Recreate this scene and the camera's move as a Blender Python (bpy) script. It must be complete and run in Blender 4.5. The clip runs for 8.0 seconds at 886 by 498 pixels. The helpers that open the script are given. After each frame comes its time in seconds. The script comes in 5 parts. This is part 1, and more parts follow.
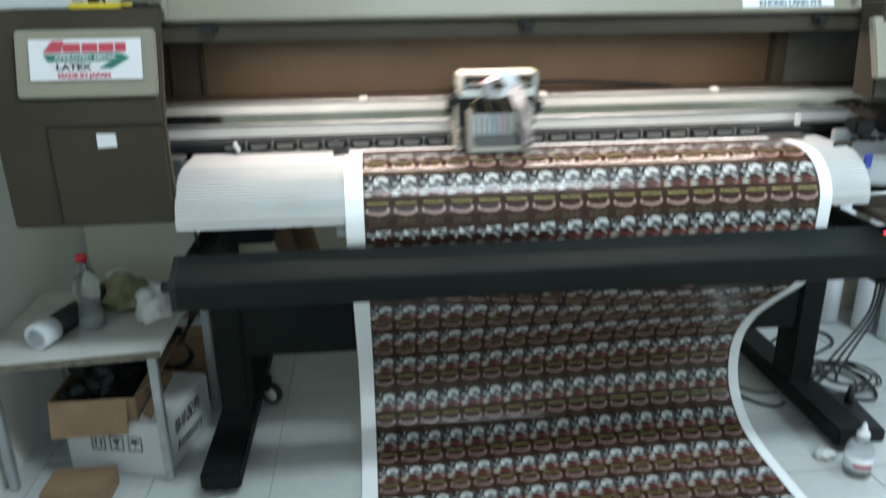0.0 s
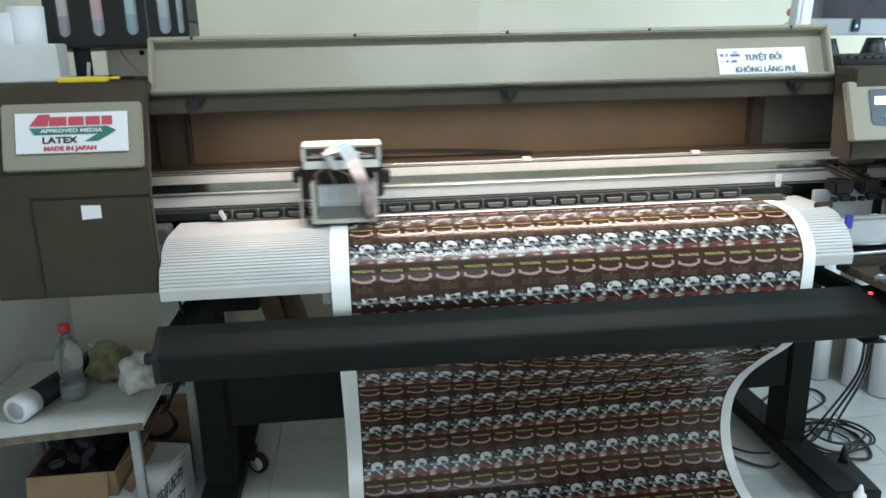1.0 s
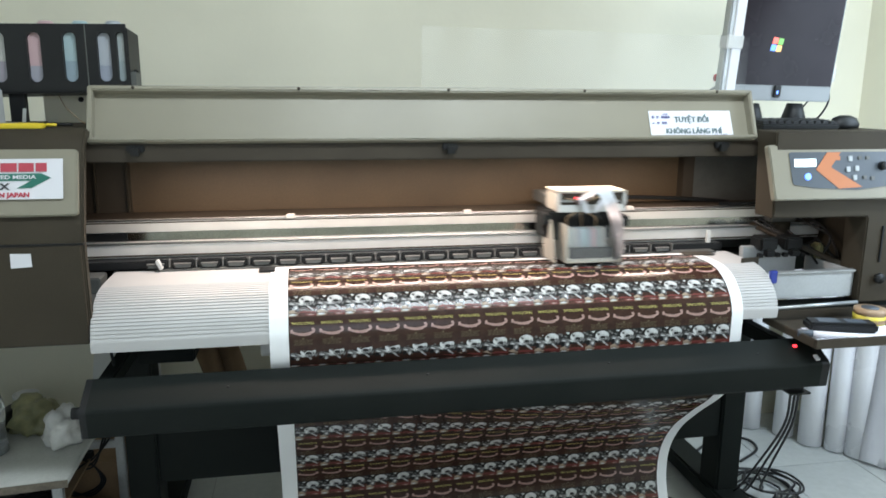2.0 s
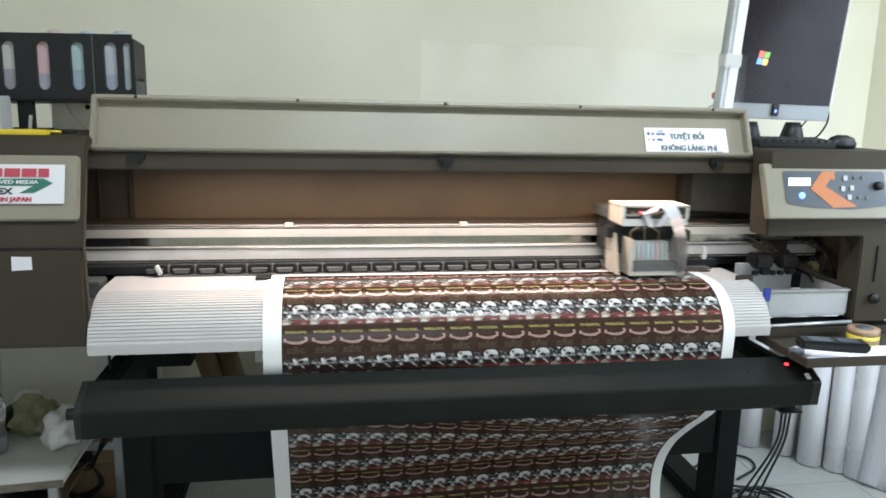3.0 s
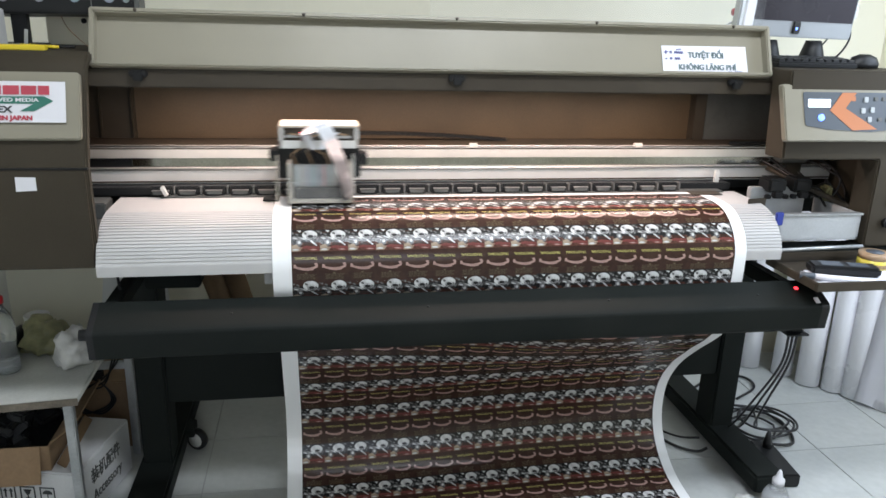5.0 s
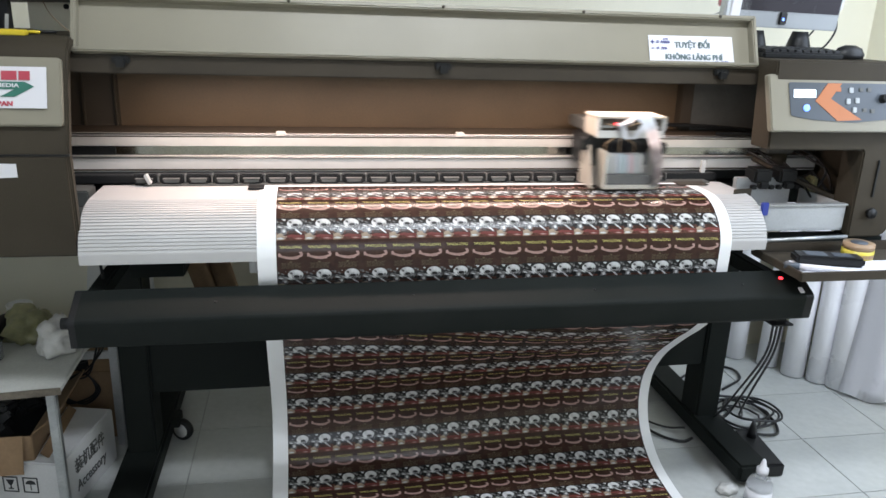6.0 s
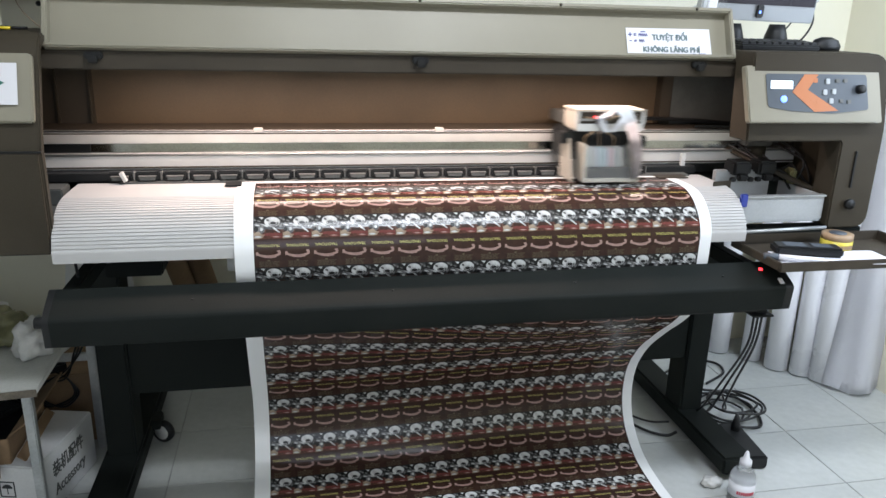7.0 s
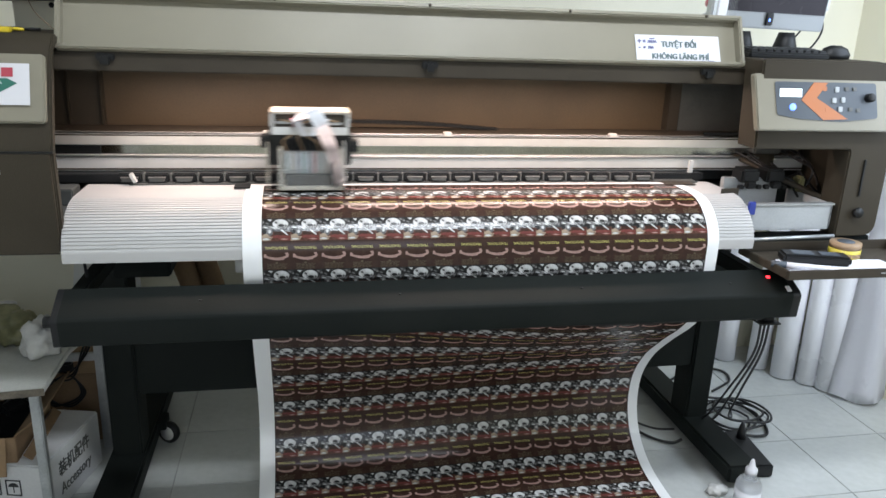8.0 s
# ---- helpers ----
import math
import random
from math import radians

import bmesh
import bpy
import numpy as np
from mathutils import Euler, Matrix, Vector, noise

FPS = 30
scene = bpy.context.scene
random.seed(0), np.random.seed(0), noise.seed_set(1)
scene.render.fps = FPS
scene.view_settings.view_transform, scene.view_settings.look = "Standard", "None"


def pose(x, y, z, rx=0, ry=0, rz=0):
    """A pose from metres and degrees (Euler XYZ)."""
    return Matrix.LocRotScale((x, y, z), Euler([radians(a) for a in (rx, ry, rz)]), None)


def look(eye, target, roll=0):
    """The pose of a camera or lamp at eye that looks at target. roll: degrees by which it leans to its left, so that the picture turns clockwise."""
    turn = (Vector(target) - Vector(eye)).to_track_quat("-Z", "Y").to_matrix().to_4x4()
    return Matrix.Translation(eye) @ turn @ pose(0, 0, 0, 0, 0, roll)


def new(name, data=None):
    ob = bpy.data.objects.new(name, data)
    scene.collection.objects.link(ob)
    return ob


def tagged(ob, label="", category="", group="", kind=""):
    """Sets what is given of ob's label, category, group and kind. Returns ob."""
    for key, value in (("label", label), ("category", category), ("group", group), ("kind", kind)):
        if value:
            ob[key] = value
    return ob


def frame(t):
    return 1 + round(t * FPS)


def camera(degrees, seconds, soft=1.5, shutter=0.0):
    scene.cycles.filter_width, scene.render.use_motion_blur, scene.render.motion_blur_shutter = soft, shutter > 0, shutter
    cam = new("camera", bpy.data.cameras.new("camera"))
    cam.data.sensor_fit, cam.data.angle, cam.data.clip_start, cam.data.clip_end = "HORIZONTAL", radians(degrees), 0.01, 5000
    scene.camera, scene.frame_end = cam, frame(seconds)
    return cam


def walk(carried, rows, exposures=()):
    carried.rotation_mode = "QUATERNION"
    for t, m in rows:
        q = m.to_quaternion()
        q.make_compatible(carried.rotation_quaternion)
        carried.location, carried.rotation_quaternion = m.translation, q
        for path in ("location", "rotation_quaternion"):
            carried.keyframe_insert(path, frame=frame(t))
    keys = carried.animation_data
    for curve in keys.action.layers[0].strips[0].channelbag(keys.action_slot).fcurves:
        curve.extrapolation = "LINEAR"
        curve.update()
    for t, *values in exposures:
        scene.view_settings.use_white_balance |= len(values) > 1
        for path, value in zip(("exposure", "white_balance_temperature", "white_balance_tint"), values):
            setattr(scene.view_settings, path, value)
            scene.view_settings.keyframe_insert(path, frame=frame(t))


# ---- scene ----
cam = camera(61.4, 8.0, soft=1.5, shutter=0.6)
PATH = [
    (0, (0.46, -1.697, 1.338), (0.637, 0.178, 0.665), -0.7),
    (0.0333, (0.462, -1.695, 1.34), (0.639, 0.185, 0.683), -0.7),
    (0.1, (0.465, -1.692, 1.344), (0.642, 0.197, 0.715), -0.7),
    (0.2, (0.467, -1.69, 1.347), (0.645, 0.207, 0.742), -0.7),
    (0.5, (0.471, -1.686, 1.352), (0.649, 0.224, 0.787), -0.7),
    (1, (0.471, -1.687, 1.363), (0.681, 0.229, 0.829), -1.2),
    (1.5, (0.463, -1.698, 1.36), (0.744, 0.224, 0.885), -0.9),
    (1.7, (0.466, -1.695, 1.369), (0.816, 0.223, 0.922), 0.1),
    (2.8, (0.527, -1.731, 1.386), (0.869, 0.204, 1.016), 1.2),
    (3, (0.528, -1.732, 1.386), (0.851, 0.204, 1.001), 1.3),
    (3.5, (0.532, -1.731, 1.375), (0.814, 0.209, 0.974), 1.3),
    (4, (0.513, -1.719, 1.386), (0.773, 0.215, 0.948), 1.0),
    (4.5, (0.496, -1.703, 1.385), (0.798, 0.195, 0.832), 1.2),
    (6, (0.512, -1.704, 1.372), (0.863, 0.17, 0.766), 2.0),
    (6.5, (0.512, -1.703, 1.358), (0.896, 0.163, 0.751), 1.7),
    (7, (0.533, -1.704, 1.351), (0.916, 0.165, 0.753), 1.6),
    (7.5, (0.53, -1.703, 1.35), (0.899, 0.169, 0.751), 1.8),
    (8, (0.528, -1.707, 1.35), (0.897, 0.169, 0.764), 2.1),
]
walk(cam, [(t, look(eye, target, roll)) for t, eye, target, roll in PATH],
     exposures=[(0.0, 0.18, 5850, 4.5), (1.0, 0.22, 5980, 6.5), (2.0, 0.20, 6150, 10.0), (3.5, 0.21, 6340, 14.0), (4.5, 0.22, 6330, 16.5), (6.5, 0.18, 6310, 17.0), (8.0, 0.18, 6320, 16.0)])

# ---- light ----
world = bpy.data.worlds.new("daylight")
scene.world = world
world.use_nodes = True
wn = world.node_tree.nodes
sky = wn.new("ShaderNodeTexSky")
sky.sky_type = "NISHITA"
sky.sun_disc = False
sky.sun_elevation, sky.sun_rotation = radians(40), radians(200)
world.node_tree.links.new(sky.outputs["Color"], wn["Background"].inputs["Color"])
wn["Background"].inputs["Strength"].default_value = 0.1


def area(name, m, sx, sy, watts, color):
    d = bpy.data.lights.new(name, "AREA")
    d.shape, d.size, d.size_y, d.energy, d.color = "RECTANGLE", sx, sy, watts, color
    ob = new(name, d)
    ob.matrix_world = m
    return ob


area("window_daylight", look((2.70, -0.28, 1.50), (2.60, 0.42, 0.80)), 0.95, 1.2, 21, (0.78, 0.91, 1.0))
# unseen fill lamp behind the camera, added to brighten the front faces
area("rear_fill_light", look((0.75, -3.25, 1.6), (0.9, 0.3, 0.9)), 1.4, 1.2, 8, (0.82, 0.94, 1.0))
area("ceiling_tube_light", look((1.10, -0.97, 2.64), (1.10, -0.97, 0)), 1.2, 0.28, 43, (0.90, 0.98, 1.0))
area("platen_lamp_light", look((0.85, 0.235, 1.205), (0.85, 0.20, 0.9)), 1.5, 0.02, 6.6, (1.0, 0.78, 0.63))


# ---- materials ----
def mat(name, color, rough=0.5, metal=0.0, vary=0.12, scale=6.0, bump=0.05, grain=180.0, tint=None, emit=0.0, coat=0.0, alpha=1.0, trans=0.0, spec=0.5):
    """A surface with blotches (scale) and fine grain, in metres of the object's space."""
    m = bpy.data.materials.new(name)
    m.use_nodes = True
    nt = m.node_tree
    n, l = nt.nodes, nt.links
    b = n["Principled BSDF"]
    tc = n.new("ShaderNodeTexCoord")
    big = n.new("ShaderNodeTexNoise")
    big.inputs["Scale"].default_value = scale
    big.inputs["Detail"].default_value = 6
    small = n.new("ShaderNodeTexNoise")
    small.inputs["Scale"].default_value = grain
    small.inputs["Detail"].default_value = 3
    l.new(tc.outputs["Object"], big.inputs["Vector"])
    l.new(tc.outputs["Object"], small.inputs["Vector"])
    mix = n.new("ShaderNodeMix")
    mix.data_type = "RGBA"
    other = tint or tuple(c * (1 - 2.2 * vary) for c in color)
    mix.inputs["A"].default_value = (*color, 1)
    mix.inputs["B"].default_value = (*other, 1)
    ramp = n.new("ShaderNodeMapRange")
    ramp.inputs["From Min"].default_value, ramp.inputs["From Max"].default_value = 0.38, 0.72
    l.new(big.outputs["Fac"], ramp.inputs["Value"])
    l.new(ramp.outputs["Result"], mix.inputs["Factor"])
    mul = n.new("ShaderNodeMix")
    mul.data_type, mul.blend_type = "RGBA", "MULTIPLY"
    mul.inputs["Factor"].default_value = min(1.0, vary * 2.5)
    l.new(mix.outputs["Result"], mul.inputs["A"])
    l.new(small.outputs["Fac"], mul.inputs["B"])
    l.new((mul if vary > 0.05 else mix).outputs["Result"], b.inputs["Base Color"])
    rr = n.new("ShaderNodeMapRange")
    rr.inputs["To Min"].default_value, rr.inputs["To Max"].default_value = max(0.02, rough - 0.08), min(1, rough + 0.1)
    l.new(big.outputs["Fac"], rr.inputs["Value"])
    l.new(rr.outputs["Result"], b.inputs["Roughness"])
    b.inputs["Metallic"].default_value = metal
    b.inputs["Specular IOR Level"].default_value = spec
    b.inputs["Coat Weight"].default_value = coat
    b.inputs["Transmission Weight"].default_value = trans
    b.inputs["Alpha"].default_value = alpha
    if bump:
        bp = n.new("ShaderNodeBump")
        bp.inputs["Strength"].default_value = bump
        bp.inputs["Distance"].default_value = 0.002
        l.new(small.outputs["Fac"], bp.inputs["Height"])
        l.new(bp.outputs["Normal"], b.inputs["Normal"])
    if emit:
        b.inputs["Emission Color"].default_value = (*color, 1)
        b.inputs["Emission Strength"].default_value = emit
    return m


M_WALL = mat("cream_wall_paint", (0.83, 0.80, 0.66), 0.8, vary=0.05, scale=1.6, bump=0.15, grain=60)
M_WALLR = mat("side_wall_paint", (0.74, 0.75, 0.72), 0.8, vary=0.05, scale=1.6, bump=0.15, grain=60)
M_TILE = mat("floor_tile_glaze", (0.54, 0.56, 0.55), 0.22, vary=0.07, scale=3, bump=0.02, grain=40)
M_GROUT = mat("floor_grout", (0.40, 0.41, 0.40), 0.9, vary=0.15)
M_BROWN = mat("brown_textured_plastic", (0.050, 0.041, 0.028), 0.6, spec=0.22, vary=0.10, scale=4, bump=0.30, grain=420)
M_DARKBROWN = mat("dark_brown_plastic", (0.058, 0.047, 0.034), 0.5, spec=0.3, vary=0.12, bump=0.2, grain=400)
M_BEIGE = mat("beige_plastic", (0.250, 0.232, 0.178), 0.45, vary=0.05, scale=3, bump=0.12, grain=380)
M_INNER = mat("inner_brown_panel", (0.105, 0.070, 0.036), 0.5, vary=0.12, scale=5, bump=0.05)
M_BLACK = mat("black_painted_metal", (0.0080, 0.0112, 0.0102), 0.6, spec=0.14, vary=0.15, scale=5, bump=0.18, grain=350, tint=(0.0135, 0.0162, 0.0148))
M_BLACKP = mat("black_plastic", (0.014, 0.015, 0.016), 0.45, spec=0.3, vary=0.1, bump=0.1)
M_ALU = mat("brushed_aluminium", (0.86, 0.85, 0.83), 0.36, metal=0.55, vary=0.05, scale=9, bump=0.04, grain=240)
M_CHROME = mat("polished_rail_steel", (0.62, 0.62, 0.60), 0.10, metal=1.0, vary=0.15, scale=5, bump=0.0)
M_STEEL = mat("galvanised_steel", (0.55, 0.57, 0.58), 0.42, metal=0.7, vary=0.12, scale=12)
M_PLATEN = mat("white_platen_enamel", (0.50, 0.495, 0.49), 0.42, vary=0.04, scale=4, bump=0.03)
M_PAPER = mat("white_vinyl_media", (0.86, 0.87, 0.88), 0.30, vary=0.02, scale=4, bump=0.02)
M_WHITE = mat("white_paper", (0.72, 0.73, 0.79), 0.7, vary=0.03, bump=0.04)
M_LABEL = mat("white_sticker", (0.70, 0.70, 0.74), 0.4, vary=0.02, bump=0.0)
M_RED = mat("red_ink", (0.46, 0.06, 0.09), 0.4, vary=0.04, bump=0)
M_GREEN = mat("dark_green_ink", (0.03, 0.16, 0.12), 0.4, vary=0.04, bump=0)
M_INKBLACK = mat("black_ink", (0.03, 0.035, 0.04), 0.5, vary=0.04, bump=0)
M_BLUEINK = mat("blue_pen_ink", (0.08, 0.09, 0.28), 0.5, vary=0.04, bump=0)
M_GREYINK = mat("grey_green_ink", (0.13, 0.18, 0.19), 0.5, vary=0.04, bump=0)
P_BASE = mat("print_dark_brown", (0.043, 0.021, 0.016), 0.20, spec=0.36, vary=0.15, scale=60, bump=0.0, tint=(0.060, 0.030, 0.021))
P_BLACK = mat("print_black", (0.012, 0.012, 0.012), 0.20, spec=0.36, vary=0.2, scale=90, bump=0, tint=(0.05, 0.05, 0.05))
P_WHITE = mat("print_white", (0.74, 0.75, 0.75), 0.20, spec=0.36, vary=0.15, scale=70, bump=0)
P_GREY = mat("print_grey", (0.28, 0.28, 0.28), 0.20, spec=0.36, vary=0.25, scale=110, bump=0, tint=(0.06, 0.06, 0.06))
P_RED = mat("print_red", (0.22, 0.060, 0.052), 0.20, spec=0.36, vary=0.15, scale=90, bump=0)
P_CREAM = mat("print_cream", (0.45, 0.35, 0.26), 0.20, spec=0.36, vary=0.15, scale=90, bump=0)
P_YELLOW = mat("print_yellow", (0.56, 0.50, 0.17), 0.20, spec=0.36, vary=0.08, scale=90, bump=0)
P_PINK = mat("print_pink", (0.50, 0.32, 0.285), 0.20, spec=0.36, vary=0.12, scale=90, bump=0)
P_MAROON = mat("print_maroon", (0.105, 0.043, 0.031), 0.20, spec=0.36, vary=0.3, scale=120, bump=0, tint=(0.20, 0.09, 0.065))
P_OLIVE = mat("print_olive", (0.155, 0.122, 0.075), 0.20, spec=0.36, vary=0.1, scale=90, bump=0)
M_CARD = mat("brown_cardboard", (0.27, 0.175, 0.098), 0.85, vary=0.10, scale=8, bump=0.2, grain=120)
M_TABLE = mat("worn_white_laminate", (0.66, 0.67, 0.63), 0.45, vary=0.10, scale=6, bump=0.05)
M_EDGE = mat("worn_board_edge", (0.20, 0.17, 0.13), 0.7, vary=0.2, scale=30, bump=0.2)
M_CARTON = mat("white_carton", (0.66, 0.67, 0.68), 0.7, vary=0.06, scale=6, bump=0.1)
M_BAG = mat("white_plastic_bag", (0.70, 0.70, 0.68), 0.35, vary=0.10, scale=25, bump=0.3, grain=40)
M_YELLOWBAG = mat("yellowish_plastic_bag", (0.34, 0.33, 0.17), 0.4, vary=0.2, scale=25, bump=0.4, grain=40)
M_CLEAR = mat("clear_pet_plastic", (0.92, 0.95, 0.94), 0.06, vary=0.0, bump=0, trans=0.95)
M_CAP = mat("red_bottle_cap", (0.55, 0.02, 0.03), 0.35, vary=0.05)
M_MILKY = mat("milky_bottle_plastic", (0.86, 0.89, 0.90), 0.22, vary=0.04, trans=0.85)
M_RUBBER = mat("black_cable_rubber", (0.015, 0.016, 0.018), 0.45, vary=0.1)
M_VINYL = mat("white_glossy_vinyl", (0.91, 0.91, 0.95), 0.28, vary=0.03, scale=3, bump=0.03)
M_SCREEN = mat("monitor_glass_dark", (0.016, 0.011, 0.017), 0.25, spec=0.15, vary=0.1, scale=12, bump=0)
M_LCD = mat("lcd_backlight", (0.80, 0.93, 1.0), 0.3, vary=0.0, bump=0, emit=1.4)
M_BLUELED = mat("blue_led", (0.15, 0.30, 1.0), 0.3, vary=0.0, bump=0, emit=2.0)
M_REDLED = mat("red_led", (1.0, 0.03, 0.04), 0.3, vary=0.0, bump=0, emit=4.0)
M_SLATE = mat("slate_blue_keypad", (0.062, 0.076, 0.095), 0.45, vary=0.05, bump=0)
M_ORANGE = mat("orange_keypad", (0.46, 0.155, 0.05), 0.45, vary=0.05, bump=0)
M_KEY = mat("pale_key_rubber", (0.42, 0.45, 0.47), 0.5, vary=0.05)
M_YELLOW = mat("yellow_plastic", (0.75, 0.58, 0.03), 0.4, vary=0.05)
M_TAPEY = mat("yellow_tape_label", (0.66, 0.55, 0.06), 0.4, vary=0.08, scale=30)
M_TAPEB = mat("tan_tape", (0.36, 0.24, 0.14), 0.4, vary=0.08)
M_BLUECLIP = mat("blue_plastic", (0.03, 0.05, 0.28), 0.4, vary=0.05)
M_RIBBON = mat("white_ribbon_cable", (0.74, 0.76, 0.80), 0.3, vary=0.06, scale=40, bump=0.0)
M_CREAMTOP = mat("cream_carriage_cover", (0.46, 0.43, 0.37), 0.4, vary=0.05, scale=15)
M_LIGHTGREY = mat("light_grey_plastic", (0.62, 0.62, 0.60), 0.4, vary=0.06, scale=15)
M_CLEARGREY = mat("smoky_clear_cover", (0.80, 0.80, 0.78), 0.1, vary=0.0, bump=0, alpha=0.07)
M_FILM = mat("clear_film", (0.86, 0.90, 0.90), 0.25, vary=0.0, bump=0, alpha=0.085)
M_TUBE = mat("lamp_tube_glow", (1.0, 0.76, 0.56), 0.4, vary=0.0, bump=0, emit=3.0)
M_LAMP = mat("ceiling_tube_glow", (0.97, 1.0, 0.94), 0.4, vary=0.0, bump=0, emit=6.0)
M_SILVER = mat("silver_monitor_casing", (0.24, 0.255, 0.265), 0.4, metal=0.2, vary=0.04)
M_CEIL = mat("ceiling_paint", (0.8, 0.8, 0.77), 0.8, vary=0.04, bump=0.1)
M_INKS = [mat("ink_bottle_" + k, c, 0.3, vary=0.03, bump=0) for k, c in
          (("grey", (0.46, 0.46, 0.44)), ("pink", (0.55, 0.38, 0.40)), ("cyan", (0.38, 0.50, 0.53)), ("slate", (0.40, 0.43, 0.48)), ("pale", (0.42, 0.47, 0.47)))]
M_INKD = [mat("ink_level_" + k, c, 0.3, vary=0.03, bump=0) for k, c in
          (("grey", (0.30, 0.28, 0.33)), ("pink", (0.34, 0.34, 0.40)), ("cyan", (0.28, 0.36, 0.42)), ("slate", (0.31, 0.34, 0.42)), ("pale", (0.34, 0.40, 0.42)))]


# ---- mesh helpers ----
def part(name, bm, material, parent=None, label=""):
    me = bpy.data.meshes.new(name)
    bm.to_mesh(me)
    bm.free()
    for m in (material if isinstance(material, (list, tuple)) else [material]):
        me.materials.append(m)
    ob = new(name, me)
    if parent:
        ob.parent = parent
    if label:
        ob["label"] = label
    return ob


def smooth(bm, angle=40):
    lim = radians(angle)
    for f in bm.faces:
        f.smooth = True
    for e in bm.edges:
        if len(e.link_faces) == 2 and e.calc_face_angle(0) > lim:
            e.smooth = False
    return bm


def bevel(bm, w, seg=2):
    if w:
        es = [e for e in bm.edges if len(e.link_faces) == 2 and e.calc_face_angle(0) > 0.5]
        bmesh.ops.bevel(bm, geom=es, offset=w, segments=seg, affect="EDGES", clamp_overlap=True)
    return smooth(bm, 50)


def box(x0, x1, y0, y1, z0, z1, r=0.004):
    bm = bmesh.new()
    bmesh.ops.create_cube(bm, size=1, matrix=Matrix.LocRotScale(((x0 + x1) / 2, (y0 + y1) / 2, (z0 + z1) / 2), None, (x1 - x0, y1 - y0, z1 - z0)))
    return bevel(bm, r)


def add(bm, *others):
    for o in others:
        me = bpy.data.meshes.new("t")
        o.to_mesh(me)
        o.free()
        bm.from_mesh(me)
        bpy.data.meshes.remove(me)
    return bm


def moved(bm, m):
    bmesh.ops.transform(bm, matrix=m, verts=bm.verts)
    return bm


def prism(pts, a, b, axis="x", r=0.003):
    """A closed outline, (y, z) along x, (x, z) along y or (x, y) along z, drawn out from a to b."""
    bm = bmesh.new()
    put = {"x": lambda p, q, k: (k, p, q), "y": lambda p, q, k: (p, k, q), "z": lambda p, q, k: (p, q, k)}[axis]
    lo = [bm.verts.new(put(p, q, a)) for p, q in pts]
    hi = [bm.verts.new(put(p, q, b)) for p, q in pts]
    bm.faces.new(lo)
    bm.faces.new(hi[::-1])
    for i in range(len(pts)):
        j = (i + 1) % len(pts)
        bm.faces.new((lo[j], lo[i], hi[i], hi[j]))
    bmesh.ops.recalc_face_normals(bm, faces=bm.faces)
    return bevel(bm, r) if r else smooth(bm, 30)


def rounded(pts, r, n=5):
    """An outline with its corners rounded; r one radius or one for each corner."""
    out = []
    k = len(pts)
    for i in range(k):
        ri = r[i] if isinstance(r, (list, tuple)) else r
        p, a, b = Vector(pts[i]), Vector(pts[i - 1]), Vector(pts[(i + 1) % k])
        if ri <= 0:
            out.append(tuple(p))
            continue
        s, e = p + (a - p).normalized() * ri, p + (b - p).normalized() * ri
        for j in range(n + 1):
            u = j / n
            out.append(tuple(s * (1 - u) ** 2 + p * 2 * u * (1 - u) + e * u ** 2))
    return out


def lathe(profile, x=0, y=0, z=0, seg=24):
    """Turn (radius, height) pairs about the vertical."""
    bm = bmesh.new()
    rings = []
    for r, h in profile:
        rings.append([bm.verts.new((x + r * math.cos(2 * math.pi * i / seg), y + r * math.sin(2 * math.pi * i / seg), z + h)) for i in range(seg)])
    for a, b in zip(rings, rings[1:]):
        for i in range(seg):
            bm.faces.new((a[i], a[(i + 1) % seg], b[(i + 1) % seg], b[i]))
    bm.faces.new(rings[0][::-1])
    bm.faces.new(rings[-1])
    return smooth(bm, 45)


def rod(a, b, r, seg=16, r2=None):
    a, b = Vector(a), Vector(b)
    bm = lathe([(r, 0), (r if r2 is None else r2, (b - a).length)], seg=seg)
    return moved(bm, Matrix.Translation(a) @ (b - a).to_track_quat("Z", "Y").to_matrix().to_4x4())


def spline(pts, n=8):
    pts = [Vector(p) for p in pts]
    ext = [2 * pts[0] - pts[1], *pts, 2 * pts[-1] - pts[-2]]
    out = []
    for i in range(1, len(ext) - 2):
        p0, p1, p2, p3 = ext[i - 1:i + 3]
        for j in range(n):
            u = j / n
            out.append(0.5 * (2 * p1 + (p2 - p0) * u + (2 * p0 - 5 * p1 + 4 * p2 - p3) * u * u + (3 * p1 - p0 - 3 * p2 + p3) * u ** 3))
    return out + [pts[-1]]


def cable(pts, r, n=8, seg=8):
    path = spline(pts, n)
    bm = bmesh.new()
    rings = []
    side = None
    for i, p in enumerate(path):
        d = (path[min(i + 1, len(path) - 1)] - path[max(i - 1, 0)]).normalized()
        ref = side if side is not None else (Vector((0, 0, 1)) if abs(d.z) < 0.9 else Vector((1, 0, 0)))
        u = (ref - d * ref.dot(d)).normalized()
        side = u
        v = d.cross(u)
        rings.append([bm.verts.new(p + (u * math.cos(2 * math.pi * k / seg) + v * math.sin(2 * math.pi * k / seg)) * r) for k in range(seg)])
    for a, b in zip(rings, rings[1:]):
        for k in range(seg):
            bm.faces.new((a[k], a[(k + 1) % seg], b[(k + 1) % seg], b[k]))
    bm.faces.new(rings[0][::-1])
    bm.faces.new(rings[-1])
    return smooth(bm, 60)


